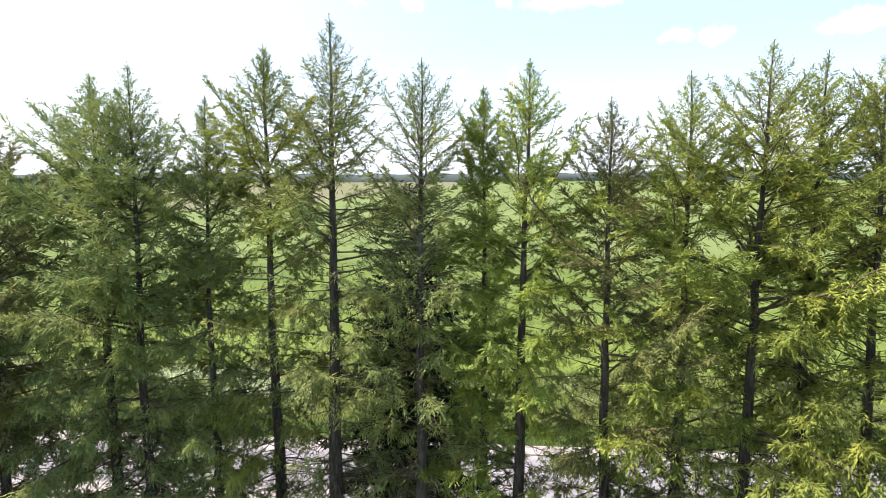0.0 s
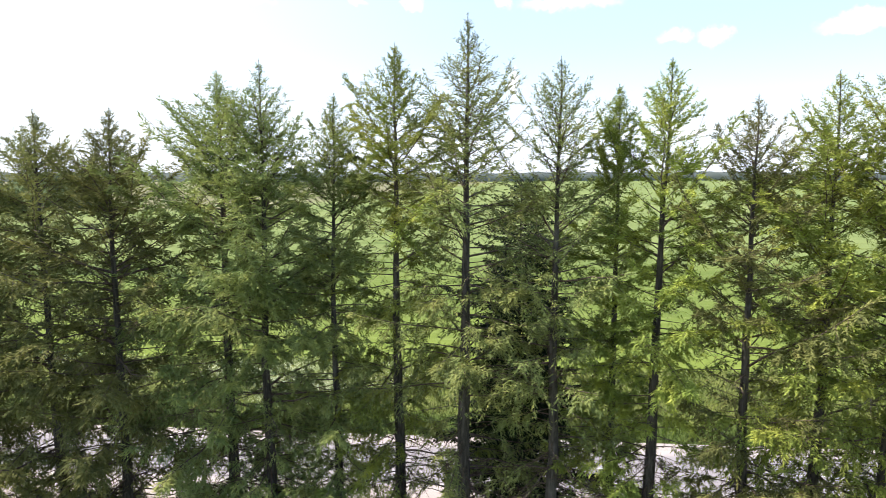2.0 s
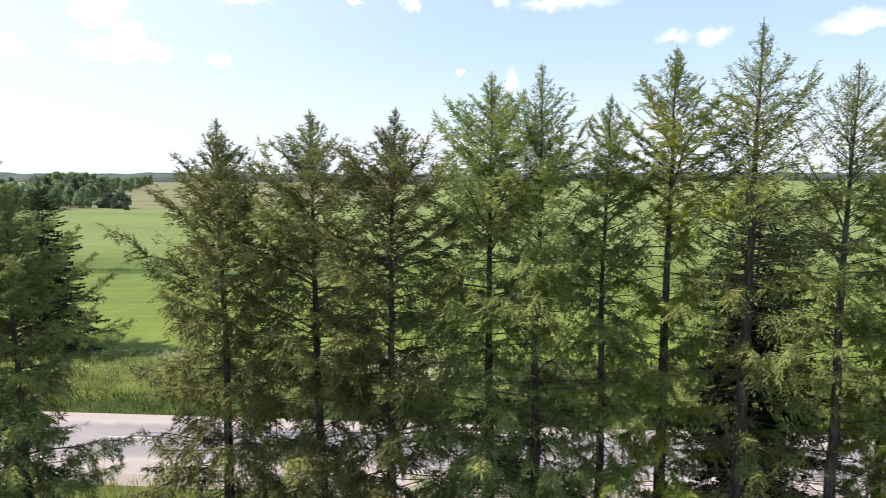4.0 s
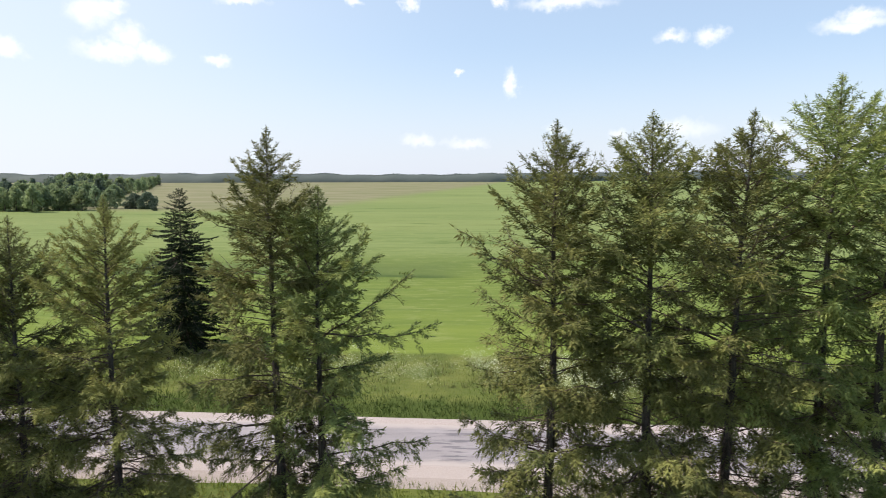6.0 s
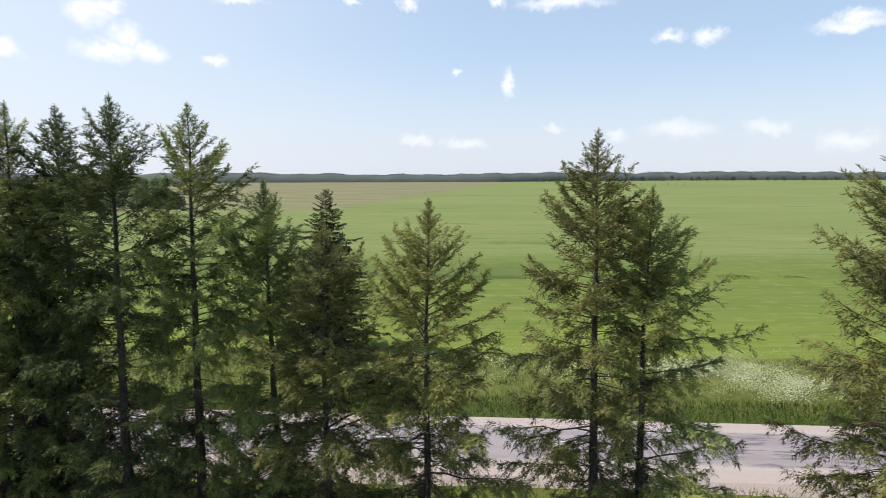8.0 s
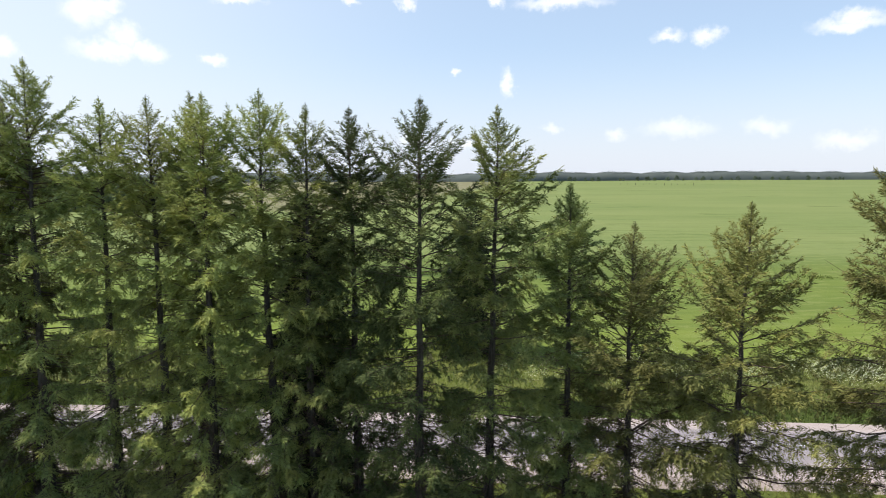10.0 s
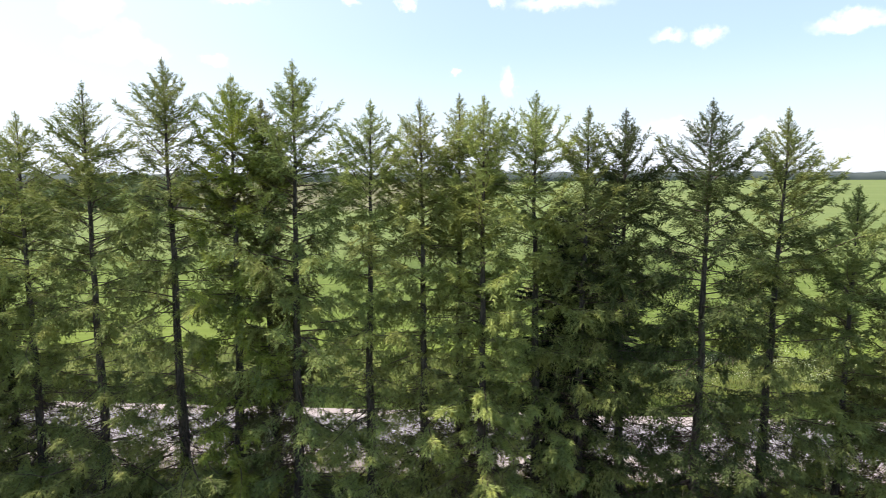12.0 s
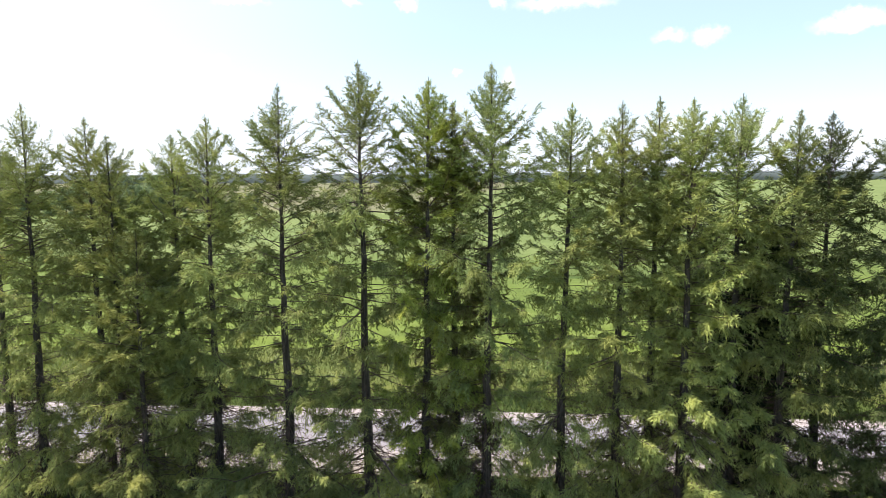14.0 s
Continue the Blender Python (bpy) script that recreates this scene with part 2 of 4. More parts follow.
def ground_material():
    m = Nodes("ground")
    p = m.position()
    x, y, v = along(m)
    fine = m.noise(p, 2.6, 6.0, 0.7)
    mid = m.noise(p, 0.33, 4.0, 0.6)
    wide = m.noise(m.stretched(p, 0.006, 0.02, 1), 1.0, 4.0, 0.6)
    broad = m.noise(m.stretched(p, 0.02, 0.05, 1), 1.0, 4.0, 0.6)
    rows = m.noise(m.stretched(p, 0.05, 0.9, 1), 1.0, 3.0, 0.6)
    # grass of the verges
    verge = m.mix(m.step(mid, 0.35, 0.7), (0.085, 0.112, 0.026), (0.150, 0.165, 0.042))
    verge = m.mix(m.step(fine, 0.4, 0.75, 0, 0.6), verge, (0.150, 0.155, 0.060))
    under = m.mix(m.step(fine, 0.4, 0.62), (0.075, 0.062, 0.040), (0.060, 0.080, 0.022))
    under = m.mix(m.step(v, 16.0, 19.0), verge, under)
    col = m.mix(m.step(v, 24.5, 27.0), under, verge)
    # young crop: fresh and even by the verge, paler farther out, haze in its colour
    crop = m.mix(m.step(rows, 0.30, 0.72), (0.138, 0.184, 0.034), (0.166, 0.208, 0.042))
    hazy_far_crop = m.mix(m.step(wide, 0.35, 0.66), (0.154, 0.198, 0.066), (0.186, 0.222, 0.078))
    dull = m.mix(m.step(rows, 0.30, 0.72), (0.118, 0.162, 0.034), (0.142, 0.184, 0.042))
    crop = m.mix(m.step(v, 53, 74), crop, dull)
    edge = m.math("ADD", v, m.math("MULTIPLY_ADD", mid, 4.0, -2.0))
    col = m.mix(m.step(edge, 50.0, 51.0), col, crop)
    bank = m.math("ADD", v, m.math("MULTIPLY_ADD", mid, 5.0, -2.5))
    strip = m.mix(m.step(broad, 0.36, 0.6), (0.100, 0.142, 0.031), (0.130, 0.170, 0.040))
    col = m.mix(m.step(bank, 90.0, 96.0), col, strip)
    col = m.mix(m.step(bank, 98.0, 125.0), col, hazy_far_crop)
    # darker green patches in the crop
    col = m.mix(m.math("MULTIPLY", m.step(broad, 0.60, 0.70, 0, 0.7), m.step(v, 52, 60)), col, (0.085, 0.128, 0.032))
    # streaks and mottling of the growing crop
    streak = m.noise(m.stretched(p, 0.035, 0.30, 1), 1.0, 6.0, 0.68)
    speck = m.noise(m.stretched(p, 0.30, 0.75, 1), 1.0, 4.0, 0.7)
    grown = m.math("MULTIPLY", m.step(v, 51, 56), m.step(v, 300, 150, 0.25, 1.0))
    col = m.mix(m.math("MULTIPLY", m.step(streak, 0.46, 0.66, 0, 0.45), grown), col, (0.088, 0.128, 0.030))
    col = m.mix(m.math("MULTIPLY", m.step(speck, 0.49, 0.66, 0, 0.45), grown), col, (0.215, 0.245, 0.085))
    # the bank across the field: a dark line of rough grass, deepest on its near side
    foot = m.math("ADD", v, m.math("MULTIPLY_ADD", mid, 1.6, -0.8))
    stretch = m.math("MULTIPLY", m.step(x, -92, -76), m.step(x, -22, -30))
    col = m.mix(m.math("MULTIPLY", m.math("MULTIPLY", m.step(foot, 88.6, 89.8, 0, 0.85), m.step(foot, 93.5, 90.5)), stretch), col, (0.050, 0.082, 0.020))
    col = m.mix(m.math("MULTIPLY", m.math("MULTIPLY", m.step(bank, 90.0, 92.0, 0, 0.55), m.step(bank, 112.0, 97.0)), stretch), col, (0.085, 0.118, 0.038))
    # rank grass in the ditch beyond the road
    col = m.mix(m.math("MULTIPLY", m.step(edge, 36.2, 37.0, 0, 0.8), m.step(edge, 41.0, 39.2)), col, (0.052, 0.078, 0.018))
    # a pair of tractor tracks trodden into it
    mid_line = m.math("SUBTRACT", x, m.math("MULTIPLY_ADD", y, 0.4355, -43.4))
    pair = m.math("ABSOLUTE", m.math("SUBTRACT", m.math("ABSOLUTE", mid_line), 0.95))
    run = m.math("MULTIPLY", m.step(y, 66, 74), m.step(y, 128, 118))
    col = m.mix(m.math("MULTIPLY", m.step(pair, 0.32, 0.12, 0, 0.45), run), col, (0.085, 0.120, 0.030))
    # fallow land behind, on the wood's side
    wob = m.math("MULTIPLY_ADD", wide, 60.0, -30.0)
    yy = m.math("ADD", y, wob)
    side = m.math("SUBTRACT", x, m.math("MULTIPLY_ADD", y, 0.2, -138.0))
    side = m.math("ADD", side, m.math("MULTIPLY_ADD", broad, 40.0, -20.0))
    fallow = m.mix(m.step(broad, 0.38, 0.62), (0.160, 0.166, 0.080), (0.215, 0.196, 0.118))
    fallow = m.mix(m.step(yy, 245, 285, 0.55, 0.0), fallow, (0.190, 0.170, 0.095))
    col = m.mix(m.math("MULTIPLY", m.step(yy, 236, 276), m.step(side, 14, -14)), col, fallow)
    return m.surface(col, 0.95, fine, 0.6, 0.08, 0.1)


def asphalt_material():
    m = Nodes("worn_asphalt")
    p = m.position()
    x, y, v = along(m)
    grain = m.noise(p, 38.0, 4.0, 0.7)
    blot = m.noise(m.stretched(p, 0.22, 0.7, 1), 1.0, 5.0, 0.65)
    patch = m.noise(m.stretched(p, 0.5, 3.2, 1), 1.0, 4.0, 0.6)
    col = m.mix(m.step(blot, 0.35, 0.68), (0.235, 0.211, 0.222), (0.305, 0.274, 0.287))
    col = m.mix(m.step(grain, 0.35, 0.7, 0, 0.35), col, (0.38, 0.35, 0.345))
    # tarred repairs, gathered on one worn stretch
    worn = m.math("MULTIPLY", m.step(x, -30, -27), m.step(x, -12, -17))
    worn = m.math("MAXIMUM", worn, 0.12)
    col = m.mix(m.math("MULTIPLY", m.step(patch, 0.49, 0.62, 0, 0.85), worn), col, (0.128, 0.118, 0.134))
    crack = m.node("TexVoronoi", Vector=m.stretched(p, 0.8, 1.6, 1), Scale=1.0)
    crack.feature = "DISTANCE_TO_EDGE"
    col = m.mix(m.math("MULTIPLY", m.step(crack.outputs["Distance"], 0.03, 0.008), m.step(blot, 0.5, 0.66, 0, 0.3)), col, (0.20, 0.185, 0.19))
    sandy = m.noise(p, 0.6, 4.0, 0.6)
    off = m.math("ABSOLUTE", m.math("SUBTRACT", v, 32.75))
    off = m.math("ADD", off, m.math("MULTIPLY_ADD", sandy, 1.0, -0.5))
    col = m.mix(m.step(off, 1.75, 2.45, 0, 1.0), col, (0.405, 0.352, 0.334))
    return m.surface(col, 0.85, grain, 0.35, 0.01, 0.3)


def shoulder_material():
    m = Nodes("sandy_gravel")
    p = m.position()
    grain = m.noise(p, 26.0, 5.0, 0.75)
    blot = m.noise(p, 0.7, 4.0, 0.6)
    col = m.mix(m.step(grain, 0.3, 0.7), (0.340, 0.286, 0.268), (0.470, 0.404, 0.380))
    col = m.mix(m.step(blot, 0.55, 0.78, 0, 0.5), col, (0.340, 0.310, 0.280))
    return m.surface(col, 0.95, grain, 0.6, 0.03, 0.15)


def paint_material():
    m = Nodes("road_paint")
    p = m.position()
    worn = m.noise(p, 9.0, 5.0, 0.7)
    return m.surface(m.mix(m.step(worn, 0.42, 0.7), (0.70, 0.69, 0.68), (0.38, 0.36, 0.36)), 0.7)


def plain_varied(name, low, high, scale):
    m = Nodes(name)
    n = m.noise(m.position(), scale, 3.0)
    return m.surface(m.mix(m.step(n, 0.35, 0.65), low, high), 0.9, specular=0.1)


GROUND, ASPHALT, GRAVEL, PAINT = ground_material(), asphalt_material(), shoulder_material(), paint_material()
GRASS = leaf_material("grass_blades", (0.125, 0.168, 0.030), (0.225, 0.262, 0.050), (0.260, 0.255, 0.075), 0.4, 0.5)
DITCH_GRASS = leaf_material("ditch_grass_blades", (0.050, 0.078, 0.018), (0.092, 0.124, 0.030), (0.110, 0.134, 0.036), 0.3, 0.5)
WEEDS = leaf_material("weed_leaves", (0.100, 0.130, 0.036), (0.230, 0.262, 0.090), (0.300, 0.310, 0.130), 0.3, 0.8)
FLOWER = plain_varied("white_umbels", (0.34, 0.39, 0.20), (0.54, 0.57, 0.40), 0.6)
SCRUB = leaf_material("scrub_leaves", (0.105, 0.148, 0.034), (0.150, 0.192, 0.048), (0.150, 0.185, 0.050), 0.35, 0.4)


# ---- mesh helpers ----
def mesh_of(name, verts, faces, material):
    """A mesh from arrays: verts (n, 3) and triangles (m, 3)."""
    me = bpy.data.meshes.new(name)
    verts, faces = np.asarray(verts, np.float32), np.asarray(faces, np.int32)
    k = faces.shape[1]
    me.vertices.add(len(verts))
    me.vertices.foreach_set("co", verts.ravel())
    me.loops.add(faces.size)
    me.loops.foreach_set("vertex_index", faces.ravel())
    me.polygons.add(len(faces))
    me.polygons.foreach_set("loop_start", np.arange(0, faces.size, k, dtype=np.int32))
    me.update(calc_edges=True)
    me.validate()
    me.materials.append(material)
    return me


def part(name, me, parent, label="", smooth=False):
    ob = new(name, me)
    ob.parent = parent
    if smooth:
        me.polygons.foreach_set("use_smooth", np.ones(len(me.polygons), bool))
    return tagged(ob, label)


def unit(a):
    return a / np.maximum(np.linalg.norm(a, axis=-1, keepdims=True), 1e-9)


def tubes(paths, radii, sides):
    """Tapered tubes along paths (n, k, 3) with radii (n, k): verts and quads split in triangles."""
    n, k, _ = paths.shape
    way = unit(np.gradient(paths, axis=1))
    ref = np.where(np.abs(way[..., 2:3]) > 0.9, np.array([1.0, 0, 0]), np.array([0, 0, 1.0]))
    a = unit(np.cross(way, ref))
    b = np.cross(way, a)
    ang = np.linspace(0, 2 * np.pi, sides, endpoint=False)
    ring = a[:, :, None] * np.cos(ang)[:, None] + b[:, :, None] * np.sin(ang)[:, None]
    v = (paths[:, :, None] + ring * radii[:, :, None, None]).reshape(-1, 3)
    i, j, s = np.meshgrid(np.arange(n), np.arange(k - 1), np.arange(sides), indexing="ij")
    at = lambda jj, ss: ((i * k + jj) * sides + ss % sides).ravel()
    q = np.stack([at(j, s), at(j, s + 1), at(j + 1, s + 1), at(j + 1, s)], 1)
    return v, np.concatenate([q[:, [0, 1, 2]], q[:, [0, 2, 3]]])


def blades(base, way, length, width, rng, flat=0.0):
    """Thin pointed blades: one triangle each."""
    side = unit(np.cross(way, unit(rng.normal(size=way.shape) + np.multiply.outer(np.broadcast_to(flat, len(way)), np.array([0, 0, 1.0])))))
    v = np.stack([base - side * width[:, None] / 2, base + side * width[:, None] / 2, base + way * length[:, None]], 1)
    return v.reshape(-1, 3), np.arange(len(base) * 3).reshape(-1, 3)


def joined(*pieces):
    verts, faces, n = [], [], 0
    for v, f in pieces:
        verts.append(v)
        faces.append(f + n)
        n += len(v)
    return np.concatenate(verts), np.concatenate(faces)


# ---- the trees ----
def limb_point(path, i, s):
    """The place and the way of limb i at the share s of its length."""
    g = np.clip(s, 0, 0.999) * (path.shape[1] - 1)
    a = np.minimum(g.astype(int), path.shape[1] - 2)
    w = (g - a)[:, None]
    return path[i, a] * (1 - w) + path[i, a + 1] * w, unit(path[i, a + 1] - path[i, a])


def larch(seed, height, reach, tint, needles=46000, bare=3.0, lean=(0.0, 0.0), full=0.29, taper=0.5, lopsided=0.0,
          coarse=1.0, shoulder=0.0, stem_width=1.0, low_leaf=0.5, twigs=84):
    """One larch about the origin: trunk, limbs, combs of side shoots, and the needle tufts along each shoot."""
    rng = np.random.default_rng(seed)
    k = 20
    h = np.linspace(0, 1, k)
    wobble = np.cumsum(rng.normal(0, 0.022, (k, 2)), axis=0)
    wobble -= wobble[0]
    axis = np.stack([wobble[:, 0] + lean[0] * h, wobble[:, 1] + lean[1] * h, h * height], 1)
    rad = (0.0122 * height * stem_width) * (1 - h) ** 0.92 + 0.008
    rad[0] *= 1.3
    trunk = tubes(axis[None], rad[None], 10)

    def stem(f):
        return np.stack([np.interp(f, h, axis[:, c]) for c in range(3)], -1)

    # limbs: f is the height share at which each leaves the trunk; every third one is a short weak one
    low = bare / height
    n = int(12.5 * height)
    q = (np.arange(n) + rng.uniform(0, 1, n)) / n
    f = np.clip(low + (0.988 - low) * (1 - (1 - q) ** 1.20), low, 0.988)
    az = np.arange(n) * 2.399963 + rng.normal(0, 0.5, n)
    down = (1 - f) * height
    z = f * height
    span = reach * np.minimum(1, (np.maximum(down - 0.2, 0.05) / (full * height)) ** taper)
    span *= np.interp(f, [0, low + 0.02, low + 0.25, 1], [1.1, 1.12, 1.0, 1.0])
    span *= np.interp(down, [0, 1.2, 3.0], [0.76, 0.98, 1.10])
    span *= rng.uniform(0.66, 1.12, n) * (1 + 0.16 * np.sin(f * 37 + seed) * (down > 2))
    span *= 1 + lopsided * np.cos(az - np.pi)
    # how leafy each limb is: some are dead and broken short, the low ones mostly
    dead = rng.uniform(size=n) < np.interp(z, [bare, bare + 2.5, bare + 6.0, height - 4, height - 2], [1.0 - low_leaf, 1 - 0.9 * low_leaf, 0.40, 0.34, 0.0])
    rich = np.where(dead, rng.uniform(0.0, 0.16, n), rng.uniform(0.8, 1.6, n)) * np.interp(down, [2, 4, 7, 12], [1.0, 1.25, 1.3, 1.4])
    span = np.where(dead, span * 0.72, span)
    weak = (np.arange(n) % 3 == 1) & (down > 2.0)
    span = np.where(weak, span * rng.uniform(0.35, 0.7, n), span)
    span = np.where((rng.uniform(size=n) < 0.07) & (down > 4) & ~dead, span * 1.12, span)
    rise = np.interp(down, [0, 1.0, 3.0, 5, 8, 11, height], [1.0, 0.84, 0.62, 0.46, 0.26, 0.06, -0.20]) + rng.normal(0, 1, n) * np.interp(down, [3, 8], [0.25, 0.15])
    # every limb ends inside a cone below the tip
    cone = (shoulder or 0.92 + 0.14 * np.sin(seed * 1.9)) * rng.uniform(0.72, 1.15, n) * np.interp(down, [0, 1.0, 2.5], [0.30, 0.60, 1.08])
    span = np.minimum(span, cone * down / (1 + cone * np.tan(np.clip(rise, 0, 1.2))))
    span = np.maximum(span / np.maximum(np.cos(rise), 0.45), 0.10)
    out = np.stack([np.cos(az), np.sin(az), np.zeros(n)], 1)
    sidew = np.stack([-np.sin(az), np.cos(az), np.zeros(n)], 1)
    u = np.linspace(0, 1, 7)
    sag = -0.20 * span * np.clip((down - 2.0) / 6, 0, 1)
    lift = np.interp(down, [2, 4, 8], [0.10, 0.20, 0.14]) * span
    path = stem(f)[:, None] + out[:, None] * (span[:, None] * np.cos(rise)[:, None] * u)[..., None]
    path += sidew[:, None] * ((rng.normal(0, 0.09, n) * span)[:, None] * u ** 2)[..., None]
    path += rng.normal(0, 0.035, path.shape) * (span[:, None] * np.minimum(u, 0.6))[..., None]
    path[..., 2] += span[:, None] * np.sin(rise)[:, None] * u + sag[:, None] * u ** 1.5 + lift[:, None] * u ** 3.5
    lrad = (0.004 + 0.0085 * span)[:, None] * (1 - 0.86 * u)
    stout = np.argsort(-span)[:10]
    rest = np.setdiff1d(np.arange(n), stout)
    single = [tubes(path[j:j + 1], lrad[j:j + 1], 5) for j in stout]
    wood = [tubes(path[rest][:, [0, 2, 4, 6]], lrad[rest][:, [0, 2, 4, 6]], 3)]

    # low limbs carry leaves at their ends alone
    inner = np.interp(down, [0, 3, 7, 12], [0.04, 0.07, 0.16, 0.30]) + rng.uniform(0, 0.10, n)

    # side shoots, left and right by turns
    gap = np.interp(down, [0, 2.0, 5.0], [0.085, 0.115, 0.150])
    per = np.maximum(3, np.round(span * (1 - inner) / gap).astype(int))
    i = np.repeat(np.arange(n), per)
    order = np.arange(len(i)) - np.repeat(np.cumsum(per) - per, per)
    s = inner[i] + (0.97 - inner[i]) * (order + rng.uniform(0.1, 0.9, len(i))) / per[i]
    p, way = limb_point(path, i, s)
    flip = np.where(order % 2 == 0, 1.0, -1.0)
    across = unit(np.cross(way, np.array([0, 0, 1.0]))) * flip[:, None]
    length = (0.10 + 0.42 * span[i] * (1 - s) ** 0.8 * np.clip((s - inner[i] + 0.15) / 0.3, 0.4, 1)) * rng.uniform(0.6, 1.3, len(i))
    length = np.minimum(length, np.interp(down[i], [0, 1.0, 3.0, 6.0], [0.08, 0.20, 0.50, 0.95]))
    hang = np.interp(down[i], [0, 1.5, 3.5, 6, 10], [0.42, 0.26, 0.0, -0.40, -0.80]) + rng.normal(0, 0.45, len(i))
    turn = rng.uniform(0.55, 1.1, (len(i), 1))
    head = unit(way * rng.uniform(0.55, 1.0, (len(i), 1)) + across * turn + rng.normal(0, 0.12, (len(i), 3)) + hang[:, None] * np.array([0, 0, 1.0]))
    mid = p + head * (length * 0.5)[:, None]
    end = p + head * length[:, None] - np.array([0, 0, 0.28]) * (length * np.clip((down[i] - 2) / 6, 0, 1))[:, None]
    wood.append(blades(p, unit(end - p), length, np.interp(down[i], [0, 4, 9], [0.010, 0.013, 0.018]), rng))

    # tufts along the shoots, and along the outer limb itself
    want = (length + 0.04) * rich[i] * rng.uniform(0.7, 1.3, len(i)) * np.interp(down[i], [0, 1.2, 3, 9], [0.7, 0.8, 1.0, 1.0])
    along_limb = (1 - inner) * span * rich * 1.0
    share = needles / (want.sum() + along_limb.sum())
    count = np.floor(want * share + rng.uniform(0, 1, len(i))).astype(int)
    pick = np.repeat(np.arange(len(i)), count)
    step = np.arange(len(pick)) - np.repeat(np.cumsum(count) - count, count)
    t = 0.06 + 0.94 * (step + rng.uniform(0.0, 1.0, len(pick))) / np.maximum(count[pick], 1)
    a, b, c = p[pick], mid[pick], end[pick]
    at = ((1 - t) ** 2)[:, None] * a + (2 * t * (1 - t))[:, None] * b + (t ** 2)[:, None] * c
    axis_way = unit(c - a)
    limb_of = i[pick]
    more = np.floor(along_limb * share + rng.uniform(0, 1, n)).astype(int)
    j = np.repeat(np.arange(n), more)
    p2, way2 = limb_point(path, j, inner[j] + (1.0 - inner[j]) * rng.uniform(0, 1, len(j)) ** 0.8)
    at, axis_way, limb_of = np.concatenate([at, p2]), np.concatenate([axis_way, way2]), np.concatenate([limb_of, j])
    turns = np.concatenate([np.where(step % 2 == 0, 1.0, -1.0), np.where(np.arange(len(j)) % 2 == 0, 1.0, -1.0)])
    m = len(at)
    lateral = unit(np.cross(axis_way, np.array([0, 0, 1.0])) * turns[:, None] + rng.normal(0, 0.55, (m, 3)))
    ndir = unit(axis_way * rng.uniform(0.55, 1.15, (m, 1)) + lateral * rng.uniform(0.35, 0.9, (m, 1)) + np.array([0, 0, -0.05]))
    dn = down[limb_of]
    size = np.interp(dn, [0, 1.5, 4, 8], [0.48, 0.66, 0.98, 1.12]) * coarse
    at = at + lateral * (rng.uniform(0, 0.05, m) * size ** 2)[:, None] + rng.normal(0, 0.015, (m, 3))
    nlen = rng.uniform(0.072, 0.170, m) * size
    tips, _ = blades(at, ndir, nlen, rng.uniform(0.023, 0.042, m) * size, rng, np.interp(dn, [0, 4, 9], [0.2, 0.8, 2.4]))
    tips = tips.reshape(-1, 3, 3)

    def bunch(chosen):
        v = tips[chosen].reshape(-1, 3)
        return v, np.arange(len(v)).reshape(-1, 3)

    green = [bunch(~np.isin(limb_of, stout))]
    sprays = [bunch(limb_of == one) for one in stout]
    # the leader: a thin upright brush
    m = 90
    top = 1.0 - rng.uniform(0, 1.3, m) / height
    green.append(blades(stem(top), unit(rng.normal(0, 0.55, (m, 3)) + np.array([0, 0, 0.9])), rng.uniform(0.05, 0.10, m), np.full(m, 0.018), rng))

    # dead twigs on the lower stem, finely forked
    nd = twigs
    zf = rng.uniform(0.8, bare + 5.0, nd) / height
    daz = rng.uniform(0, 2 * np.pi, nd)
    ds = rng.uniform(0.7, 2.3, nd) * min(1.0, reach / 2.2)
    u5 = np.linspace(0, 1, 5)
    dp = stem(zf)[:, None] + np.stack([np.cos(daz), np.sin(daz), rng.uniform(-0.30, 0.25, nd)], 1)[:, None] * (ds[:, None] * u5)[..., None]
    dp += rng.normal(0, 0.03, dp.shape) * (u5 > 0)[None, :, None]
    dp[..., 2] -= (ds[:, None] * 0.25) * u5 ** 2
    wood.append(tubes(dp, (0.004 + 0.008 * ds)[:, None] * (1 - 0.8 * u5), 3))
    # forks on the dead twigs and on the leafless limbs
    kk = rng.integers(0, nd, nd * 11)
    uu = rng.integers(1, 5, nd * 11)
    ddir = unit(rng.normal(0, 0.8, (len(kk), 3)) + (dp[kk, 4] - dp[kk, 0]) * 0.8 + np.array([0, 0, -0.25]))
    dl = rng.uniform(0.15, 0.6, len(kk))
    wood.append(blades(dp[kk, uu], ddir, dl, np.full(len(dl), 0.014), rng))
    joint = dp[kk, uu] + ddir * (dl * 0.5)[:, None]
    wood.append(blades(joint, unit(ddir + rng.normal(0, 0.6, ddir.shape)), dl * 0.6, np.full(len(dl), 0.010), rng))
    leaf = LARCH[tint]
    return (mesh_of("trunk", *trunk, BARK), mesh_of("twigwork", *joined(*wood), TWIG), mesh_of("crown", *joined(*green), leaf),
            [(mesh_of("limb", *one, TWIG), mesh_of("foliage", *spray, leaf)) for one, spray in zip(single, sprays)])


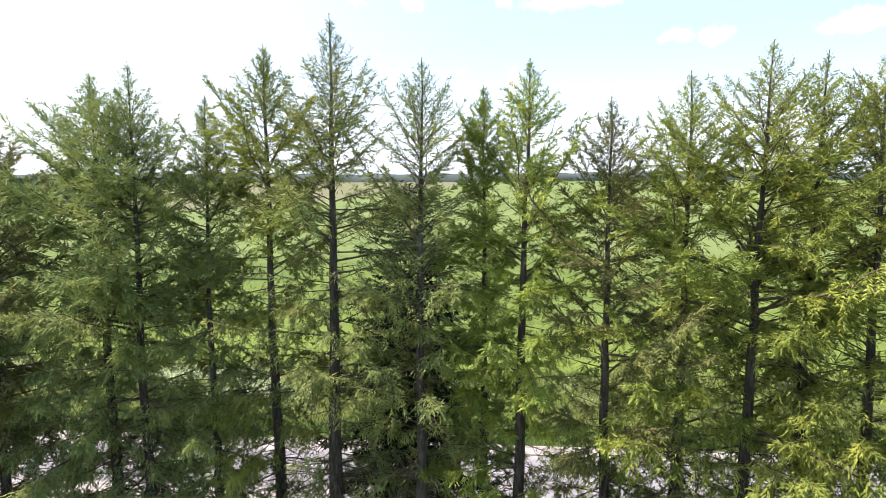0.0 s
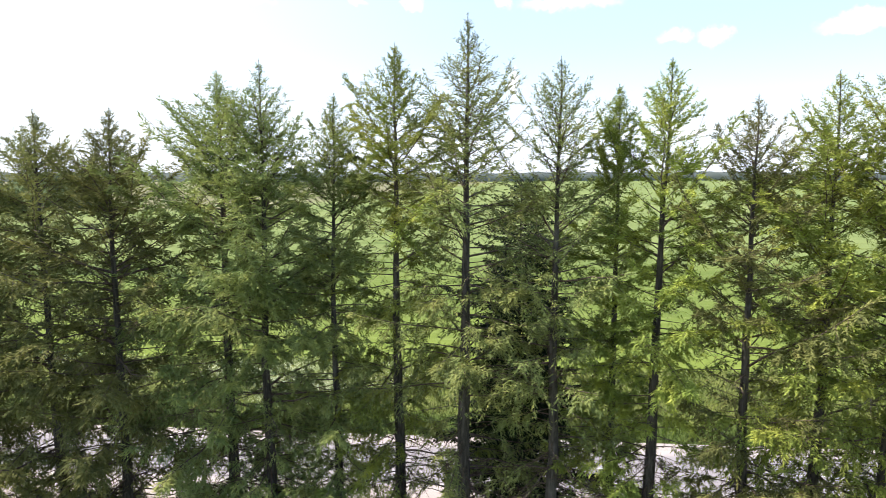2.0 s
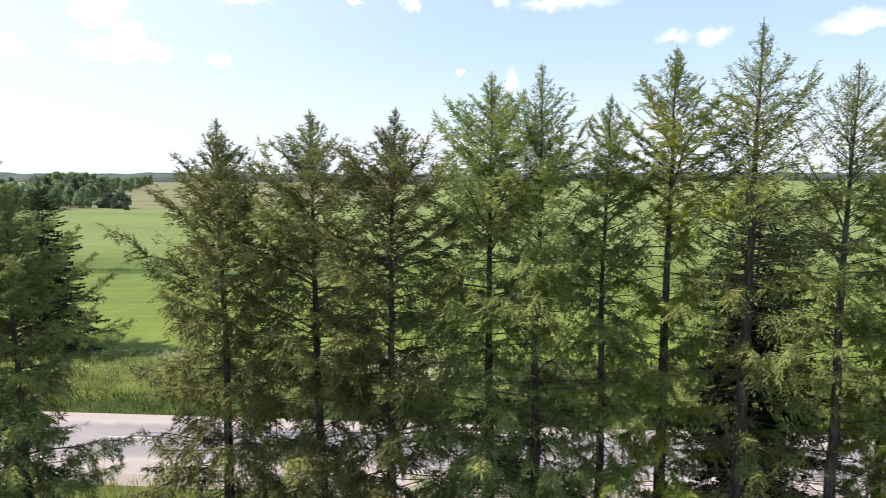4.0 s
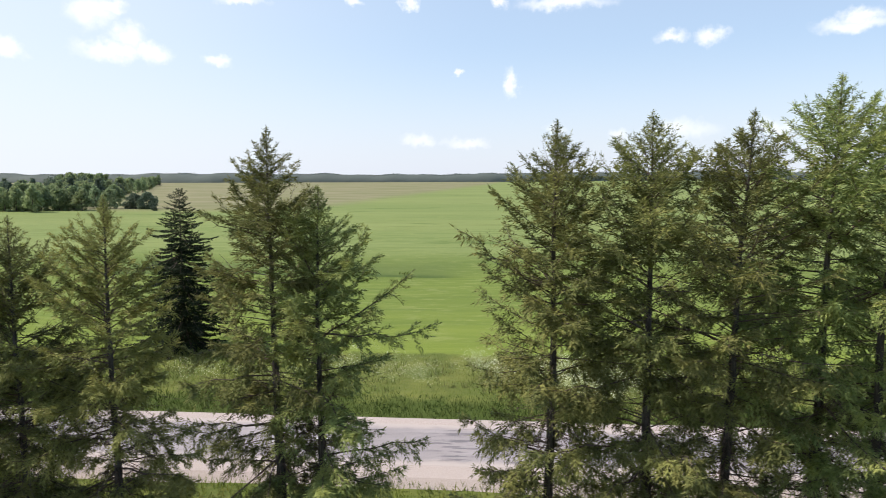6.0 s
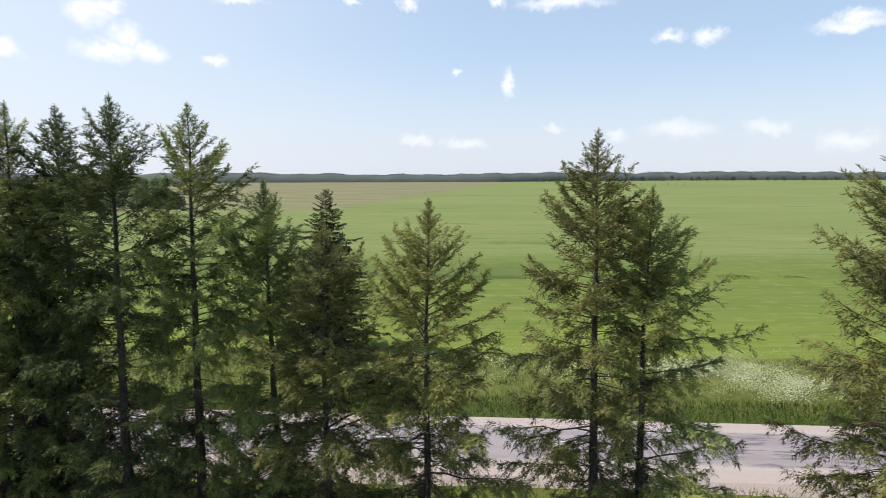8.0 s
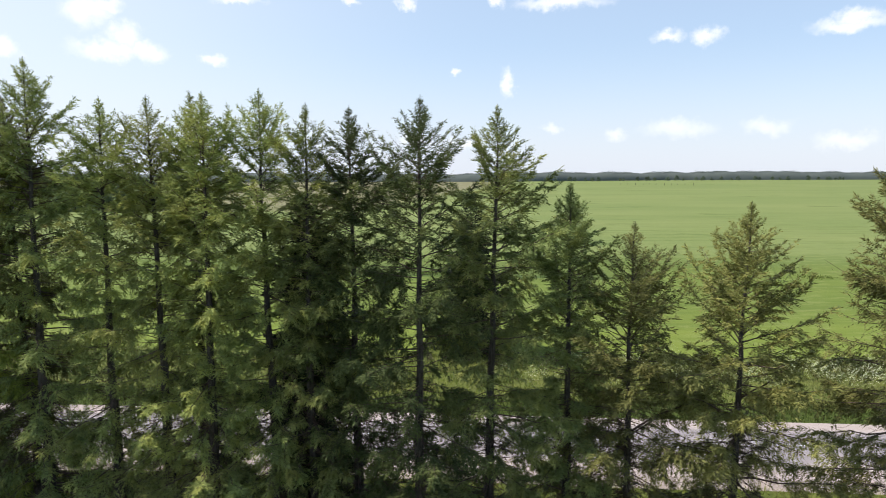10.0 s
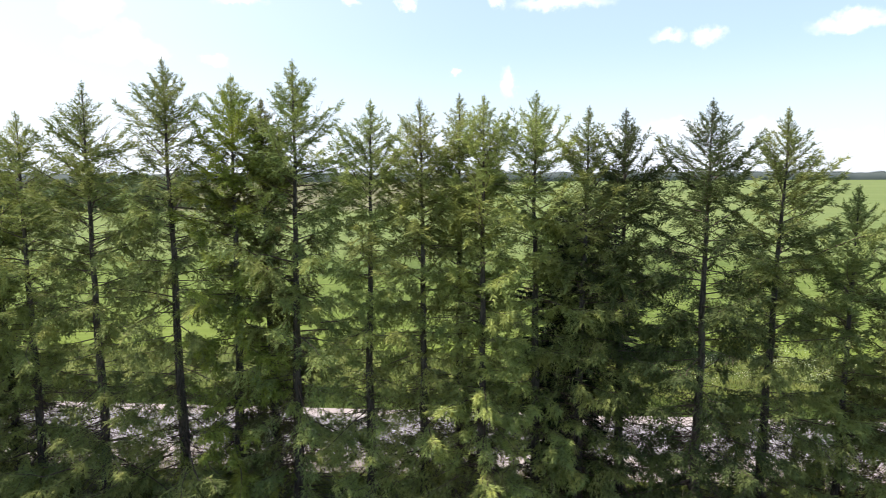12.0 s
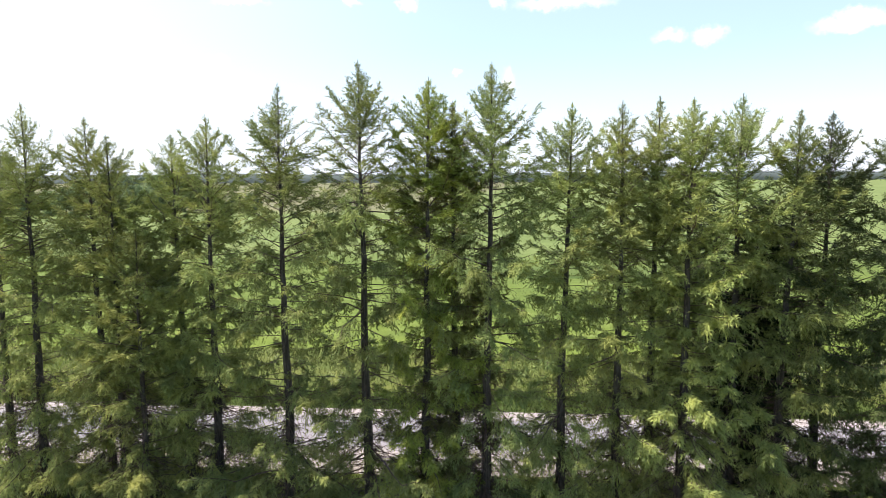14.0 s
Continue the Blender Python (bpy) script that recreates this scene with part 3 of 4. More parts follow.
def spruce(seed, height, reach, needles=52000, bare=0.6, full=0.8, taper=0.7):
    """One dense spruce about the origin: tiers of drooping limbs hung with close dark sprays."""
    rng = np.random.default_rng(seed)
    h = np.linspace(0, 1, 14)
    axis = np.stack([0.02 * np.sin(h * 9), 0.02 * np.cos(h * 7), h * height], 1)
    trunk = tubes(axis[None], ((0.010 * height) * (1 - h) ** 0.95 + 0.01)[None], 9)
    n = int(24 * height)
    f = bare / height + (0.985 - bare / height) * (np.arange(n) + rng.uniform(0, 1, n)) / n
    az = np.arange(n) * 2.399963 + rng.normal(0, 0.3, n)
    down = (1 - f) * height
    span = reach * np.minimum(1, (down / (full * height)) ** taper) * rng.uniform(0.5, 1.12, n) * (1 + 0.22 * np.sin(f * 41 + az + seed)) + 0.05
    rise = np.interp(down, [0, 1.5, 5, height], [0.75, 0.2, -0.15, -0.35]) + rng.normal(0, 0.06, n)
    out = np.stack([np.cos(az), np.sin(az), np.zeros(n)], 1)
    u = np.linspace(0, 1, 6)
    path = np.stack([np.interp(f, h, axis[:, c]) for c in range(3)], -1)[:, None] + out[:, None] * (span[:, None] * np.cos(rise)[:, None] * u)[..., None]
    path[..., 2] += span[:, None] * (np.sin(rise)[:, None] * u - 0.16 * u ** 1.6 + 0.16 * u ** 4)
    lrad = (0.005 + 0.009 * span)[:, None] * (1 - 0.85 * u)
    stout = np.argsort(-span)[:10]
    rest = np.setdiff1d(np.arange(n), stout)
    single = [tubes(path[j:j + 1], lrad[j:j + 1], 5) for j in stout]
    wood = tubes(path[rest][:, [0, 2, 4, 5]], lrad[rest][:, [0, 2, 4, 5]], 3)
    limb_of = rng.choice(n, needles, p=(span + 0.1) / (span + 0.1).sum())
    s = rng.uniform(0.06, 1.0, needles) ** 0.8
    p, way = limb_point(path, limb_of, s)
    flip = np.where(rng.uniform(size=needles) < 0.5, -1.0, 1.0)[:, None]
    across = unit(np.cross(way, np.array([0, 0, 1.0]))) * flip
    off = rng.uniform(0, 1, needles) * (0.06 + 0.26 * span[limb_of] * (1 - s) ** 0.7)
    head = unit(way * 0.7 + across + np.array([0, 0, -0.25]))
    at = p + head * off[:, None] + rng.normal(0, 0.02, (needles, 3))
    ndir = unit(head + rng.normal(0, 0.45, (needles, 3)) + np.array([0, 0, -0.2]))
    size = np.interp(down[limb_of], [0, 2, 5], [0.55, 0.8, 1.15])
    tips, _ = blades(at, ndir, rng.uniform(0.12, 0.24, needles) * size, rng.uniform(0.05, 0.09, needles) * size, rng, 1.0)
    tips = tips.reshape(-1, 3, 3)

    def bunch(chosen):
        v = tips[chosen].reshape(-1, 3)
        return v, np.arange(len(v)).reshape(-1, 3)

    m = 60
    lead = np.stack([np.zeros(m), np.zeros(m), height - rng.uniform(0, 0.7, m)], 1)
    green = joined(bunch(~np.isin(limb_of, stout)), blades(lead, unit(rng.normal(0, 0.6, (m, 3)) + np.array([0, 0, 0.8])), rng.uniform(0.06, 0.12, m), np.full(m, 0.03), rng))
    return (mesh_of("trunk", *trunk, BARK), mesh_of("twigwork", *wood, TWIG), mesh_of("crown", *green, SPRUCE),
            [(mesh_of("limb", *one, TWIG), mesh_of("foliage", *bunch(limb_of == j), SPRUCE)) for one, j in zip(single, stout)])


def plant(name, x, y, meshes, label, category, group, turn=0.0):
    tree = new(name)
    tree.empty_display_size = 0.3
    tree.matrix_world = pose(x, y, -0.05, 0, 0, turn)
    part("trunk", meshes[0], tree, "dark fissured bark", smooth=True)
    part("twigwork", meshes[1], tree, "thin bare grey-brown branches")
    part("crown", meshes[2], tree)
    for bare_limb, spray in (meshes[3] if len(meshes) > 3 else ()):
        limb = part("limb", bare_limb, tree, smooth=True)
        tagged(part("foliage", spray, limb), kind="stuff")
    return tagged(tree, label, category, group)


WORDS = {"green": "green", "fresh": "light-green", "deep": "shade-darkened green", "lush": "fresh bright-green", "olive": "olive-green", "rusty": "yellowish, partly browned"}
# x, y, tip height, reach of the lower limbs, tint, bare stem, lopsided to the left
OLD_STAND = [
    (9.2, 15.1, 17.2, 2.3, "lush", 2.4, 0.0), (6.9, 15.5, 17.7, 2.5, "lush", 2.6, 0.0), (5.8, 16.3, 17.8, 2.0, "lush", 2.4, 0.0), (4.6, 16.1, 18.0, 2.7, "lush", 2.2, 0.0),
    (2.65, 16.7, 17.4, 2.1, "lush", 2.8, 0.0), (1.0, 17.1, 16.8, 2.0, "olive", 2.6, 0.0), (-1.0, 18.0, 17.9, 1.7, "lush", 3.0, 0.0),
    (-2.1, 18.7, 17.3, 1.1, "lush", 3.2, 0.0), (-3.8, 18.3, 18.0, 2.1, "green", 2.8, 0.0), (-6.4, 19.0, 19.3, 2.4, "green", 3.0, 0.0),
    (-8.65, 20.1, 18.7, 2.0, "lush", 2.8, 0.0), (-10.35, 20.3, 17.25, 1.8, "green", 2.8, 0.0), (-12.7, 20.35, 18.25, 2.5, "green", 2.6, 0.0),
    (-14.35, 21.1, 18.05, 2.7, "green", 2.8, 0.0), (-17.5, 20.45, 16.8, 3.0, "olive", 2.8, 0.0), (-20.3, 21.3, 16.85, 2.9, "olive", 2.6, 0.15),
    (-23.67, 21.6, 16.55, 2.5, "olive", 2.4, 0.08),
]
YOUNG_STAND = [
    (-32.05, 23.0, 14.3, 2.1, "green", 2.6, -0.3), (-34.1, 23.4, 16.5, 2.5, "olive", 2.8, 0.2), (-40.35, 23.75, 13.9, 2.7, "rusty", 2.8, 0.0),
    (-44.5, 24.2, 13.1, 2.8, "olive", 1.8, 0.0), (-46.95, 24.95, 14.6, 2.0, "green", 2.0, 0.0), (-49.75, 25.0, 17.6, 2.3, "green", 2.2, -0.1),
    (-52.98, 24.85, 17.9, 2.5, "deep", 2.4, 0.0), (-55.6, 26.2, 17.65, 2.3, "deep", 2.4, 0.0), (-57.2, 25.7, 17.7, 1.9, "green", 2.6, 0.0),
    (-59.35, 26.35, 18.35, 2.2, "fresh", 2.4, 0.0), (-61.5, 25.7, 18.15, 1.8, "fresh", 2.8, 0.0), (-62.4, 26.85, 18.35, 1.8, "fresh", 2.8, 0.0),
]
TALL_STAND = [
    (-64.15, 26.55, 18.15, 2.0, "fresh", 3.0, 0.0), (-66.17, 26.95, 18.1, 1.7, "fresh", 3.0, 0.0), (-69.63, 27.25, 19.8, 2.3, "green", 2.6, 0.0),
    (-71.0, 28.2, 18.3, 1.7, "olive", 3.0, 0.0), (-72.15, 27.4, 19.2, 1.8, "lush", 2.8, 0.0), (-75.03, 27.85, 19.95, 2.3, "green", 2.8, 0.0),
    (-78.54, 27.6, 18.95, 2.3, "green", 2.6, 0.0), (-81.9, 28.3, 17.75, 2.0, "fresh", 2.4, 0.0), (-83.7, 29.15, 17.0, 1.7, "fresh", 2.4, 0.0), (-84.75, 27.5, 13.3, 1.7, "fresh", 2.0, 0.0),
    (-86.35, 28.45, 16.9, 1.8, "fresh", 2.8, 0.0), (-87.75, 29.3, 17.75, 1.9, "fresh", 2.6, 0.0), (-90.5, 29.3, 18.4, 2.1, "fresh", 2.6, 0.0),
    (-92.4, 29.6, 17.2, 2.0, "fresh", 2.4, 0.0),
]
# how pointed a crown is: low for a full round top, high for a spire
SHOULDERS = {4.6: 1.15, 6.9: 1.25, 9.2: 1.2, 2.65: 1.0, 1.0: 1.1, -3.8: 1.15, -6.4: 0.7, -8.65: 1.0, -14.35: 1.2, -17.5: 1.1, -20.3: 1.1}
DENSE = {-44.5: 5600, -46.95: 5200, -49.75: 5000, -40.35: 5600, -34.1: 4700, -32.05: 4600, 4.6: 4800, 6.9: 4600, 2.65: 4600, 1.0: 4600, -20.3: 5000, -17.5: 5000, -14.35: 5500, -12.7: 4400, -10.35: 4200, -23.67: 4500, -8.65: 4400, -52.98: 4700, -55.6: 4700, -3.8: 2200}
STEMS = {-6.4: 1.15, -12.7: 0.9, -10.35: 0.8, -2.1: 0.8}
LOW_LEAF = {-3.8: 0.25}
TAPERS = {-20.3: 0.34, -17.5: 0.34, -6.4: 0.6, -1.0: 0.62, -14.35: 0.30, 4.6: 0.36, -8.65: 0.42, -78.54: 0.36, -75.03: 0.46, -23.67: 0.42, -34.1: 0.56, -32.05: 0.34, 1.0: 0.55, -40.35: 0.38, -44.5: 0.38}
for k, (x, y, tip, reach, tint, bare, lop) in enumerate(OLD_STAND + YOUNG_STAND + TALL_STAND):
    size = "tall" if tip > 17.5 else ("short" if tip < 15 else "middling")
    lean = (0.22 * math.sin(k * 2.3 + 1), 0.2 * math.sin(k * 1.7))
    thick = x < -38
    form = larch(100 + k, tip + 0.16, reach * (1.42 if -86 < x < -73 else 1.28 if x < -60 else 1.18), tint, bare=bare * (0.35 if x < -68 else 0.5 if thick else 0.75), twigs=115 if thick else 70, lopsided=lop, lean=lean, shoulder=SHOULDERS.get(x, 0.0),
                 taper=TAPERS.get(x, 0.42 + 0.14 * ((k * 7) % 5) / 4), needles=int(0.78 * DENSE.get(x, 3600 if x > -13 else 4300 if -86 < x < -68 else 3900 if -63 < x < -57 else 3200 if x < -57 else 3800) * tip),
                 coarse=1.08 if x > -13 else 1.42 if x > -25 else 1.33, stem_width=STEMS.get(x, 1.0), low_leaf=LOW_LEAF.get(x, 0.9 if thick else 0.85))
    plant("larch_tree", x - lean[0], y - lean[1], form, f"{size} {WORDS[tint]} larch in a roadside row, thin lower twigs", "larch tree", "larches in the row")
for k, (x, y, tip, reach, taper, where) in enumerate([(-49.5, 52.3, 13.65, 4.4, 0.7, "beyond the road"), (-4.4, 22.5, 14.7, 2.7, 0.4, "behind the larch row"), (-57.8, 27.6, 14.2, 2.1, 0.4, "behind the larch row")]):
    plant("spruce_tree", x, y, spruce(300 + k, tip, reach, taper=taper, full=0.8 if taper > 0.5 else 0.5), "dark green dense spruce " + where, "spruce tree", "spruces by the road")


# ---- ground and road ----
def strip(name, v0, v1, z, x0, x1, material, thick=0.3, batter=0.5):
    """A slab along the road between two offsets, with sloping sides."""
    bm = bmesh.new()
    n = 60
    xs = np.linspace(x0, x1, n)
    rows = []
    for x in xs:
        o = -SLOPE * (x + 30)
        rows.append([bm.verts.new((x, v0 + o - batter, z - thick)), bm.verts.new((x, v0 + o, z)), bm.verts.new((x, v1 + o, z)),
                     bm.verts.new((x, v1 + o + batter, z - thick))])
    for a, b in zip(rows, rows[1:]):
        for j in range(3):
            bm.faces.new((a[j], b[j], b[j + 1], a[j + 1]))
    me = bpy.data.meshes.new(name)
    bm.to_mesh(me)
    bm.free()
    me.materials.append(material)
    return new(name, me)


def ground_sheet():
    xs = np.concatenate([np.linspace(-4500, -160, 14)[:-1], np.linspace(-160, 120, 141), np.linspace(120, 4500, 15)[1:]])
    ys = np.concatenate([np.linspace(-900, -20, 6)[:-1], np.linspace(-20, 130, 76), np.linspace(130, 4600, 30)[1:]])
    gx, gy = np.meshgrid(xs, ys)
    v = gy + SLOPE * (gx + 30)
    z = 0.10 * np.sin(gx * 0.11 + 1.3) * np.sin(gy * 0.09) + 0.05 * np.sin(gx * 0.41 + gy * 0.33)
    ditch = -0.35 * np.exp(-((v - 38.6) / 1.0) ** 2) - 0.25 * np.exp(-((v - 26.4) / 0.9) ** 2)
    near = (np.abs(gx + 20) < 139) & (gy < 131)
    under_road = (v > 27.4) & (v < 37.4)
    z = np.where(near, np.where(under_road, -0.12, z * 0.7 + ditch - 0.05), -0.05)
    verts = np.stack([gx, gy, z], -1).reshape(-1, 3)
    ny, nx = gx.shape
    j, i = np.meshgrid(np.arange(ny - 1), np.arange(nx - 1), indexing="ij")
    q = np.stack([j * nx + i, j * nx + i + 1, (j + 1) * nx + i + 1, (j + 1) * nx + i], -1).reshape(-1, 4)
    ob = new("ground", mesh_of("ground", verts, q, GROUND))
    return tagged(ob, "green crop field with grassy verges and fallow land behind", "ground", kind="structure")


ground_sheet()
tagged(strip("road_shoulder", 28.85, 36.3, 0.17, -420, 360, GRAVEL, 0.5, 1.0), "pale sandy gravel shoulder of a country road", "road shoulder", kind="structure")
tagged(strip("road", 30.2, 35.3, 0.178, -420, 360, ASPHALT, 0.06, 0.4), "worn pale grey asphalt road with dark repairs", "road", kind="structure")
MARKS = [-34.6 + 11.2 * k for k in range(-8, 6) if k != 1]     # one dash is worn away
for x in MARKS:
    o = -SLOPE * (x + 30)
    bm = bmesh.new()
    ring = [bm.verts.new((x + dx, 33.0 + o + dy - SLOPE * dx, 0.183)) for dx, dy in ((0, -0.05), (2.8, -0.05), (2.8, 0.05), (0, 0.05))]
    face = bm.faces.new(ring)
    bmesh.ops.translate(bm, verts=[v for v in bmesh.ops.extrude_face_region(bm, geom=[face])["geom"] if isinstance(v, bmesh.types.BMVert)], vec=(0, 0, 0.003))
    me = bpy.data.meshes.new("lane_mark")
    bm.to_mesh(me)
    bm.free()
    me.materials.append(PAINT)
    tagged(new("lane_mark", me), "worn white dash on the road's middle line", "road marking", "middle line dashes", kind="structure")


# ---- verge growth ----
def verge_y(v, x):
    return v - SLOPE * (x + 30)


def grass_patch(name, count, v0, v1, tall, seed, label, material=None, clumps=0):
    rng = np.random.default_rng(seed)
    x = rng.uniform(-108, 24, count)
    v = rng.uniform(v0, v1, count)
    if clumps:
        home = rng.integers(0, clumps, count)
        x, v = x[home] + rng.normal(0, 0.35, count), np.clip(v[home] + rng.normal(0, 0.28, count), v0, v1)
    base = np.stack([x, verge_y(v, x), np.full(count, -0.15)], 1)
    way = unit(rng.normal(0, 0.35, (count, 3)) + np.array([0, 0, 1.0]))
    verts, faces = blades(base, way, rng.uniform(0.5, 1.0, count) * tall + 0.15, rng.uniform(0.03, 0.07, count), rng)
    return tagged(new(name, mesh_of(name, verts, faces, material or GRASS)), label, "grass", kind="stuff")


grass_patch("verge_grass", 42000, 40.4, 50.5, 0.22, 11, "uneven green roadside grass beyond the road")
grass_patch("ditch_grass", 16000, 37.0, 40.6, 0.34, 13, "rank dark green grass in the ditch beyond the road", DITCH_GRASS)
grass_patch("verge_weeds", 15000, 41.0, 49.5, 0.62, 14, "clumps of taller weeds in the verge beyond the road", WEEDS, 900)
grass_patch("row_grass", 30000, 20.0, 28.6, 0.4, 12, "green grass between the larch row and the road")


def umbels(count, seed):
    rng = np.random.default_rng(seed)
    centres = [(-18, 44.4, 4.0, 2.8, 9), (-15, 42.4, 3.5, 0.9, 3), (-23, 45.4, 3, 1.6, 3), (-30, 45.2, 4, 2.2, 0.8), (-36, 45.5, 5, 2.4, 1.6), (-43, 45, 6, 2, 0.8), (-9, 46, 5, 2, 0.7), (4, 45, 7, 2, 0.6),
               (-58, 46, 8, 2, 0.4), (-76, 45, 9, 2, 0.4)]
    share = np.array([c[4] for c in centres], float)
    pick = rng.choice(len(centres), count, p=share / share.sum())
    c = np.array(centres, float)[pick]
    x = c[:, 0] + rng.normal(0, 1, count) * c[:, 2] * 0.5
    v = np.clip(c[:, 1] + rng.normal(0, 1, count) * c[:, 3] * 0.9, 40.0, 50.5)
    # plants stand in clumps
    home = rng.integers(0, count // 45, count)
    x, v = x[home] + rng.normal(0, 0.5, count), v[home] + rng.normal(0, 0.42, count)
    top = np.stack([x, verge_y(v, x), rng.uniform(0.35, 1.0, count)], 1)
    r = rng.uniform(0.018, 0.042, count)
    ang = np.linspace(0, 2 * np.pi, 4, endpoint=False)
    ring = np.stack([np.cos(ang), np.sin(ang), 0 * ang], 1)
    tilt = rng.normal(0, 0.3, (count, 2))
    disc = ring[None] * r[:, None, None]
    disc[..., 2] += disc[..., 0] * tilt[:, 0:1] + disc[..., 1] * tilt[:, 1:2] - 0.02
    v3 = np.concatenate([top[:, None], top[:, None] + disc], 1).reshape(-1, 3)
    k = np.arange(count)[:, None] * 5
    j = np.arange(4)[None]
    f = np.stack([k + 0 * j, k + 1 + j, k + 1 + (j + 1) % 4], -1).reshape(-1, 3)
    return mesh_of("white_umbel_flowers", v3, f, FLOWER)


tagged(new("white_umbel_flowers", umbels(17000, 21)), "tall weeds with white umbels beyond the road", "wild flowers", kind="stuff")


def scrub_line(seed):
    """Low rough growth along the bank in the field."""
    rng = np.random.default_rng(seed)
    n = 26000
    x = rng.uniform(-190, 140, n)
    keep = (np.sin(x * 0.21 + 1) + np.sin(x * 0.083) + 0.7 * np.sin(x * 0.7)) > np.interp(x, [-60, -20], [-0.3, 0.9])
    x = x[keep]
    v = 92.3 + rng.normal(0, 0.8, len(x))
    tall = 0.10 + 0.10 * (np.sin(x * 0.55) > 0.6)
    base = np.stack([x, verge_y(v, x), np.zeros(len(x))], 1)
    way = unit(rng.normal(0, 0.6, (len(x), 3)) + np.array([0, 0, 0.8]))
    vv, ff = blades(base, way, rng.uniform(0.4, 1.0, len(x)) * tall * 1.6, rng.uniform(0.06, 0.14, len(x)), rng)
    return mesh_of("field_scrub", vv, ff, SCRUB)


tagged(new("field_scrub", scrub_line(31)), "low rough scrub along a bank in the field", "scrub", kind="stuff")


# ---- the wood at the field's edge, and the far woods ----
def broadleaf(seed, tall, wide, leaf, count=1300, pointed=0.0, grain=1.2):
    rng = np.random.default_rng(seed)
    k = 8
    h = np.linspace(0, 0.8, k)
    ax = np.stack([np.cumsum(rng.normal(0, 0.05, k)), np.cumsum(rng.normal(0, 0.05, k)), h * tall], 1)
    trunk = tubes(ax[None], (0.022 * tall * (1 - h))[None], 7)
    m = 16
    az = rng.uniform(0, 2 * np.pi, m)
    zf = rng.uniform(0.25, 0.8, m)
    start = np.stack([np.interp(zf, h, ax[:, c]) for c in range(3)], 1)
    reach = wide * rng.uniform(0.5, 0.95, m) * np.interp(zf, [0.2, 0.45, 0.85], [0.8, 1.0, 0.45])
    u = np.linspace(0, 1, 5)
    way = np.stack([np.cos(az), np.sin(az), rng.uniform(0.3, 0.9, m)], 1)
    limbs = start[:, None] + way[:, None] * (reach[:, None] * u)[..., None]
    wood = tubes(limbs, (0.007 * tall) * (1 - 0.85 * u)[None].repeat(m, 0), 4)
    # clumps of leaves about the limbs and through the crown
    cl = 46
    cz = rng.uniform(0.06, 1.0, cl)
    cr = wide * np.interp(cz, [0.05, 0.4, 0.75, 1.0], [0.85, 1.0, 0.72 * (1 - 0.5 * pointed), 0.10]) * np.sqrt(rng.uniform(0.15, 1, cl))
    ca = rng.uniform(0, 2 * np.pi, cl)
    cen = np.stack([np.cos(ca) * cr, np.sin(ca) * cr, cz * tall * 0.95], 1)
    size = wide * rng.uniform(0.22, 0.42, cl)
    pick = rng.integers(0, cl, count)
    pos = cen[pick] + unit(rng.normal(size=(count, 3))) * (size[pick] * rng.uniform(0.5, 1.0, count) ** 0.5)[:, None] * np.array([1, 1, 0.75])
    g = blades(pos, unit(rng.normal(size=(count, 3)) + np.array([0, 0, -0.2])), rng.uniform(0.5, 1.0, count) * 0.095 * tall * grain, rng.uniform(0.5, 1.0, count) * 0.07 * tall * grain, rng)
    return mesh_of("trunk", *trunk, BARK), mesh_of("twigwork", *wood, TWIG), mesh_of("crown", *g, leaf)


KINDS = [broadleaf(401, 12, 3.6, HAZED_LEAVES[0]), broadleaf(402, 13, 4.2, HAZED_LEAVES[0]), broadleaf(403, 11, 4.2, HAZED_LEAVES[1]),
         broadleaf(404, 14, 3.0, HAZED_LEAVES[2], pointed=0.8), broadleaf(405, 7, 4.2, HAZED_LEAVES[2], 3600)]
KINDS += [broadleaf(411, 12, 3.6, HAZED_LEAVES[0], 1000, 0.0, 1.2), broadleaf(412, 13, 4.2, HAZED_LEAVES[0], 1000, 0.0, 1.2), None, broadleaf(414, 11, 5.2, HAZED_LEAVES[2], 900, 0.2, 1.2)]
NAMES = ["round-crowned green birch", "broad green poplar", "pale grey-green willow", "dark narrow pine", "low dark rounded willow bush"]


